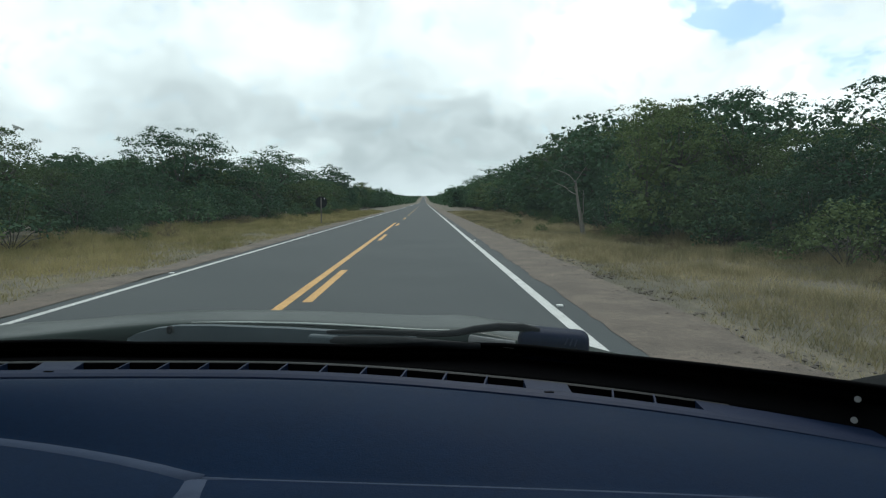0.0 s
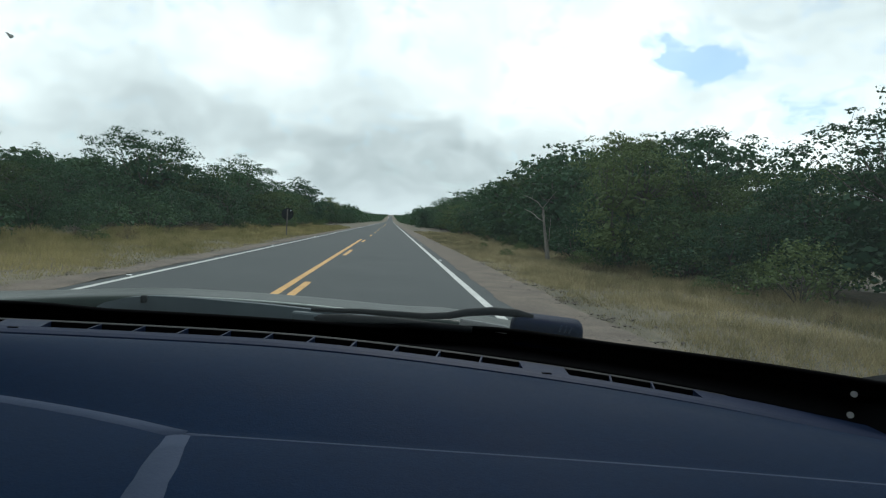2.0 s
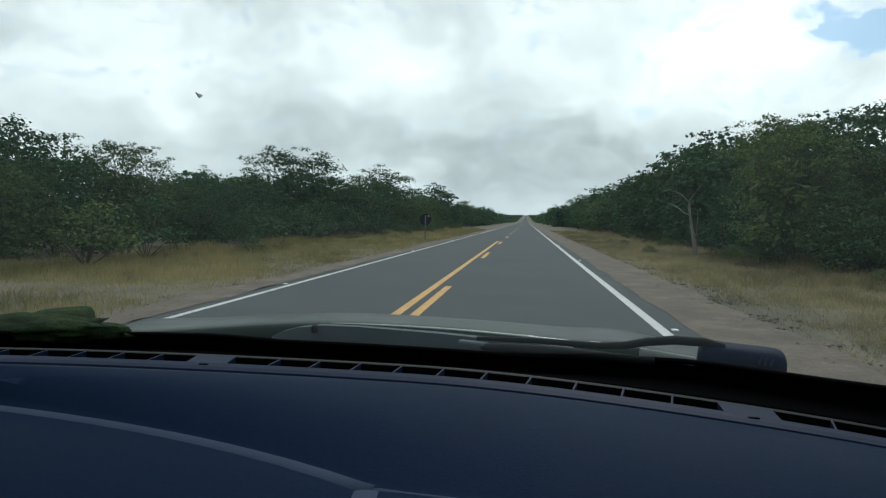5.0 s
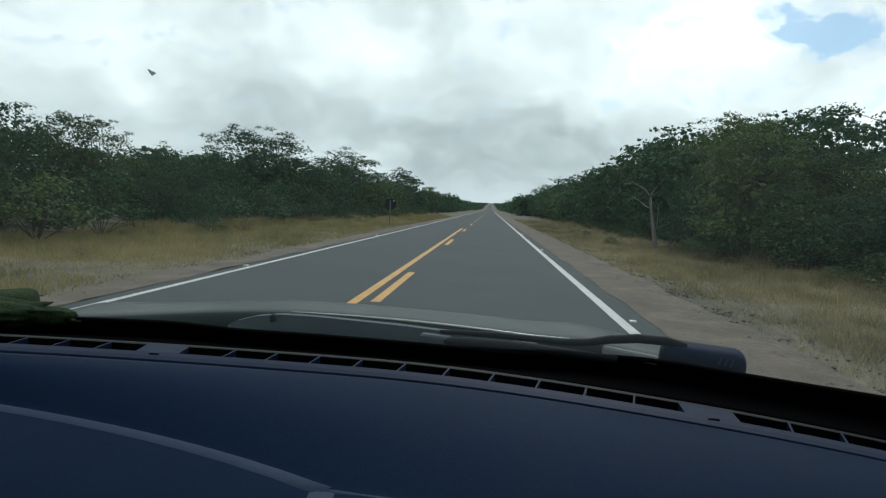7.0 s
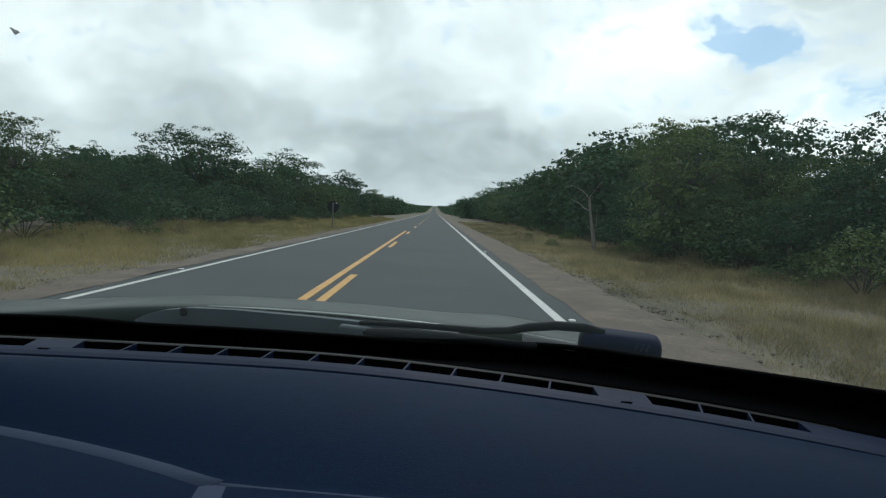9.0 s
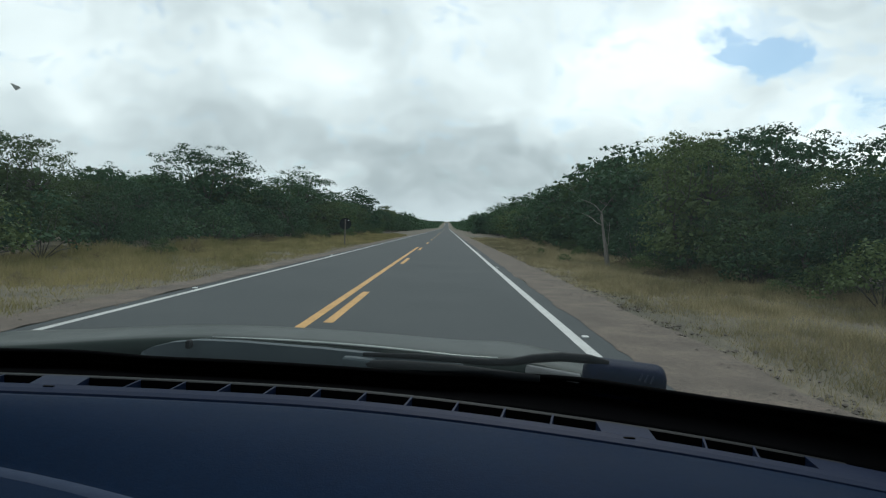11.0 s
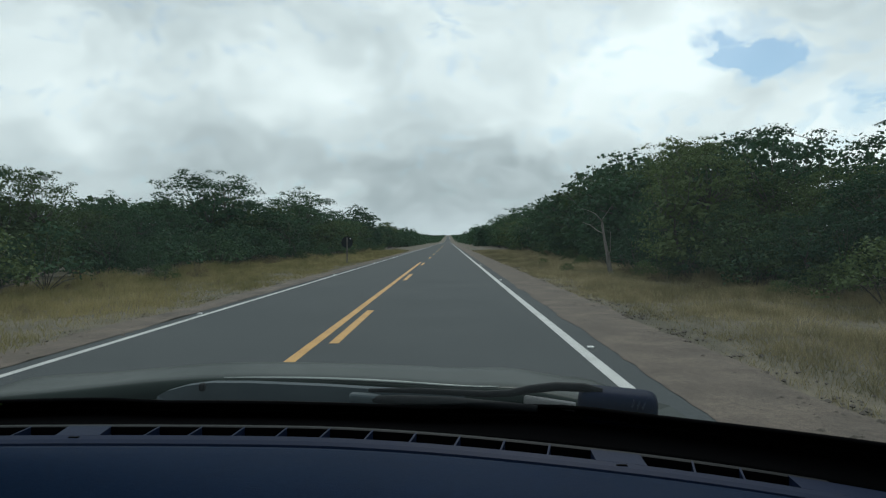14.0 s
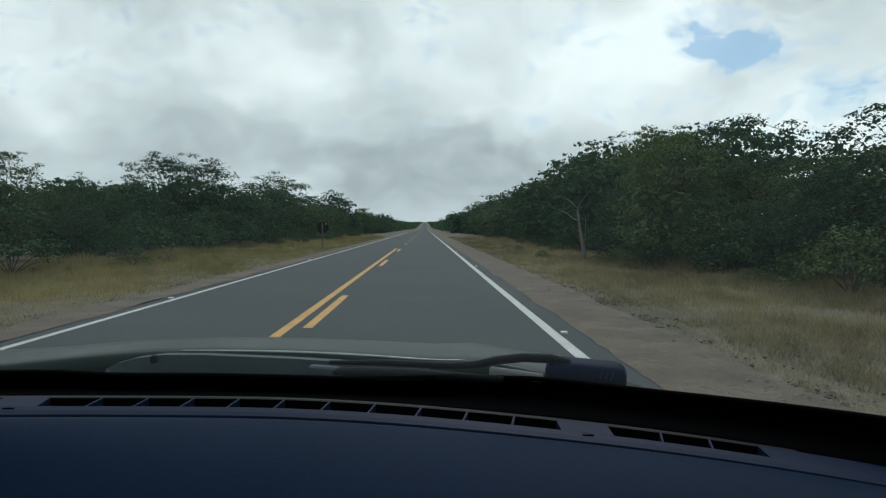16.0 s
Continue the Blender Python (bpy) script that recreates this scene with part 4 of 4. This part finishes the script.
def car_symbol(mat):
    """The flat outline of a car seen from behind."""
    cols = [[(-0.155, 0, -0.06), (-0.155, 0.003, -0.06), (-0.155, 0.003, 0.03), (-0.155, 0, 0.03)], [(0.155, 0, -0.06), (0.155, 0.003, -0.06), (0.155, 0.003, 0.03), (0.155, 0, 0.03)]]
    v, f = loft(cols, True)
    for x0, x1, z0, z1 in ((-0.125, -0.105, 0.03, 0.10), (0.105, 0.125, 0.03, 0.10), (-0.125, 0.125, 0.10, 0.115), (-0.13, -0.09, -0.10, -0.06), (0.09, 0.13, -0.10, -0.06)):
        n = len(v)
        v += [(x0, 0, z0), (x1, 0, z0), (x1, 0, z1), (x0, 0, z1), (x0, 0.003, z0), (x1, 0.003, z0), (x1, 0.003, z1), (x0, 0.003, z1)]
        f += [(n, n + 1, n + 2, n + 3), (n + 5, n + 4, n + 7, n + 6), (n, n + 4, n + 5, n + 1), (n + 1, n + 5, n + 6, n + 2), (n + 2, n + 6, n + 7, n + 3), (n + 3, n + 7, n + 4, n)]
    return mesh_of("symbol", v, f, mat)


def round_sign(x, y, height, radius, facing_away, label):
    sign = tagged(new("road_sign"), label, "road sign", "round road signs")
    sign.matrix_basis = pose(x, y, -0.03, 0, 0, 180 if facing_away else 0)
    part("post", from_bm("post", box_bm((0.08, 0.06, height + radius * 0.8), (0, 0.05, (height + radius * 0.8) / 2), 0.006, 1), POST), sign)
    plate = part("plate", from_bm("plate", disc_bm(radius, 0.012), SIGN_BACK), sign, "dark unpainted back of the plate", pose(0, 0, height))
    part("face", from_bm("face", disc_bm(radius * 0.97, 0.003), SIGN_WHITE), plate, "white reflective face", pose(0, -0.009, 0))
    part("rim", ring_mesh(radius * 0.98, radius * 0.82, 0.003, SIGN_RED), plate, "red border ring", pose(0, -0.0145, 0))
    for dx in (-0.42, 0.42):
        part("car_symbol", car_symbol(SIGN_BLACK), plate, "black car symbol", pose(dx * radius, -0.0145, 0) @ Matrix.Scale(radius / 0.5, 4))
    part("bar", from_bm("bar", box_bm((radius * 1.7, 0.003, radius * 0.16), (0, 0, 0), 0, 1, pose(0, -0.0165, 0, 0, 45, 0)), SIGN_RED), plate, "red diagonal bar")
    part("rear_sticker", from_bm("rear_sticker", box_bm((0.07, 0.003, 0.07), (0, 0, 0), 0.001, 1), SIGN_WHITE), plate, "small white sticker", pose(-radius * 0.55, 0.009, radius * 0.62))
    return sign


round_sign(-7.0, 44.0, 1.5, 0.4, True, "round no-overtaking sign seen from its dark back")
round_sign(3.9, -298.0, 1.65, 0.50, False, "round red and white no-overtaking sign on a post")


def bare_tree(seed, x, y, height, label):
    """A dead tree: a bent trunk with crooked forking limbs."""
    r = random.Random(seed)
    v, f = [], []

    def limb(p, way, length, radius, level):
        pts, rad, w = [Vector(p)], [radius], Vector(way).normalized()
        for i in range(5):
            w = (w + Vector((r.gauss(0, 0.28), r.gauss(0, 0.2), r.gauss(0.04, 0.16)))).normalized()
            pts.append(pts[-1] + w * length / 5)
            rad.append(radius * (1 - 0.16 * (i + 1)))
        tube(pts, rad, 7 if level < 2 else 5, v, f)
        if level < 3:
            for k in range(3 if level else 4):
                at = pts[r.choice((2, 3, 4, 5))]
                limb(at, (r.uniform(-1, 1), r.uniform(-0.6, 0.6), r.uniform(0.1, 0.9)), length * r.uniform(0.45, 0.7), rad[-1] * 0.95, level + 1)

    limb((0, 0, -0.1), (r.uniform(-0.15, 0.15), 0, 1), height * 0.5, 0.13, 0)
    thing = tagged(new("dead_tree"), label, "tree", "dead trees")
    thing.matrix_basis = pose(x, y, 0)
    part("trunk", mesh_of("dead_wood", v, f, DEADWOOD, True), thing)


bare_tree(41, -8.4, -41.0, 5.0, "bare grey dead tree with crooked forked limbs")
bare_tree(43, 7.1, 28.0, 5.0, "tall leafless dead tree on the grass verge")


def kerb_line(x, y0, y1, tilt):
    """Whitewashed kerb stones, some missing, set along the shoulder."""
    kerb = tagged(new("kerb"), "broken whitewashed concrete kerb along the shoulder", "kerb")
    kerb.matrix_basis = pose(x, y0, 0)
    r = random.Random(int(x * 10))
    stone = from_bm("kerb_stone", box_bm((0.14, 0.94, 0.2), (0, 0, 0.03), 0.02, 2), KERB)
    for i in range(int(y1 - y0)):
        if r.random() < 0.82:
            part("kerb_stone", stone, kerb, m=pose(r.gauss(0, 0.015), i + 0.5, -0.02 + r.gauss(0, 0.015), r.gauss(0, 1), tilt + r.gauss(0, 2), r.gauss(0, 1)))


kerb_line(-6.2, -310.0, -215.0, 0)
kerb_line(3.45, -300.0, -220.0, 0)


def build_shelter(x, y):
    """A roadside stall frame of poles with a thin pole roof."""
    stall = tagged(new("roadside_stall"), "open roadside stall of thin wooden poles", "stall")
    stall.matrix_basis = pose(x, y, -0.03)
    for px in (-1.6, 0.0, 1.6):
        for py in (-1.1, 1.1):
            v, f = tube([(px, py, -0.1), (px + 0.03, py, 1.2), (px, py + 0.02, 2.2)], [0.05, 0.045, 0.04], 7)
            part("pole", mesh_of("pole", v, f, POST, True), stall)
    for py in (-1.1, 1.1):
        v, f = tube([(-1.9, py, 2.2), (0, py, 2.23), (1.9, py, 2.2)], [0.035, 0.035, 0.03], 6)
        part("beam", mesh_of("beam", v, f, POST, True), stall)
    for k in range(12):
        px = -1.8 + 3.6 * k / 11
        v, f = tube([(px, -1.4, 2.26), (px + 0.02, 1.4, 2.27)], [0.025, 0.02], 6)
        part("roof_pole", mesh_of("roof_pole", v, f, POST, True), stall)
    v, f = tube([(-1.6, -1.1, 0.9), (1.6, -1.1, 0.92)], [0.03, 0.03], 6)
    part("rail", mesh_of("rail", v, f, POST, True), stall)


build_shelter(-11.0, -152.0)


def build_oncoming_car(x, y):
    """A dark grey family car in the other lane, its front towards the camera's car."""
    other = tagged(new("car"), "dark blue-grey saloon car in the opposite lane", "car")
    other.matrix_basis = pose(x, y, 0, 0, 0, 180)
    paint = material("dark_blue_grey_paint", [(0.03, 0.038, 0.045), (0.04, 0.05, 0.058)], 2.0, 0.3, metal=0.4, coat=0.5)
    dark = glass_material("dark_car_glass", 0.8)
    rows = []
    for yy, zb, zt, hw in ((-2.25, 0.4, 0.85, 0.7), (-2.1, 0.28, 1.0, 0.82), (-1.2, 0.24, 1.02, 0.88), (0.0, 0.24, 1.0, 0.89), (1.0, 0.24, 0.98, 0.88), (1.9, 0.26, 0.84, 0.82), (2.25, 0.36, 0.68, 0.68)):
        rows.append([(-hw, yy, zb), (-hw - 0.02, yy, (zb + zt) / 2), (-hw + 0.06, yy, zt), (-hw * 0.5, yy, zt + 0.03), (hw * 0.5, yy, zt + 0.03), (hw - 0.06, yy, zt), (hw + 0.02, yy, (zb + zt) / 2), (hw, yy, zb)])
    v, f = loft(rows, True)
    part("body", mesh_of("body", v, f, paint, True), other)
    rows = []
    for yy, z, hw in ((-1.7, 1.03, 0.7), (-1.1, 1.42, 0.58), (-0.2, 1.47, 0.58), (0.35, 1.42, 0.58), (1.05, 1.01, 0.72)):
        rows.append([(-0.76, yy, 1.0), (-hw, yy, z), (0, yy, z + 0.02), (hw, yy, z), (0.76, yy, 1.0)])
    v, f = loft(rows, True)
    part("cabin_top", mesh_of("cabin_top", v, f, paint, True), other)
    part("windscreen", from_bm("windscreen", box_bm((1.15, 0.02, 0.72), (0, 0, 0), 0.005, 1, pose(0, 0.74, 1.24, 59, 0, 0)), dark), other, "dark windscreen")
    for sx in (-1, 1):
        part("headlight", from_bm("headlight", box_bm((0.34, 0.12, 0.14), (sx * 0.58, 2.05, 0.68), 0.04, 3), SIGN_WHITE), other, "clear headlight")
        part("mirror", from_bm("mirror", box_bm((0.2, 0.09, 0.13), (sx * 0.96, 0.7, 1.06), 0.03, 3), paint), other)
        part("side_window", from_bm("side_window", box_bm((0.02, 1.5, 0.3), (0, 0, 0), 0.005, 1, pose(sx * 0.69, -0.3, 1.2, 0, -sx * 22, 0)), dark), other, "dark side window")
        for yy in (1.35, -1.35):
            bm = bmesh.new()
            bmesh.ops.create_cone(bm, cap_ends=True, segments=28, radius1=0.32, radius2=0.32, depth=0.2)
            wheel = part("wheel", from_bm("tyre", bm, RUBBER, True), other, m=pose(sx * 0.8, yy, 0.32, 0, 90, 0))
            bm = bmesh.new()
            bmesh.ops.create_cone(bm, cap_ends=True, segments=18, radius1=0.2, radius2=0.2, depth=0.21)
            part("rim", from_bm("rim", bm, CHROME), wheel)
    part("grille", from_bm("grille", box_bm((0.8, 0.06, 0.14), (0, 2.26, 0.52), 0.02, 2), BLACK), other, "black grille")
    part("number_plate", from_bm("number_plate", box_bm((0.4, 0.015, 0.13), (0, 2.3, 0.38), 0.004, 1), SIGN_WHITE), other, "plain pale number plate")


build_oncoming_car(-3.55, -246.0)
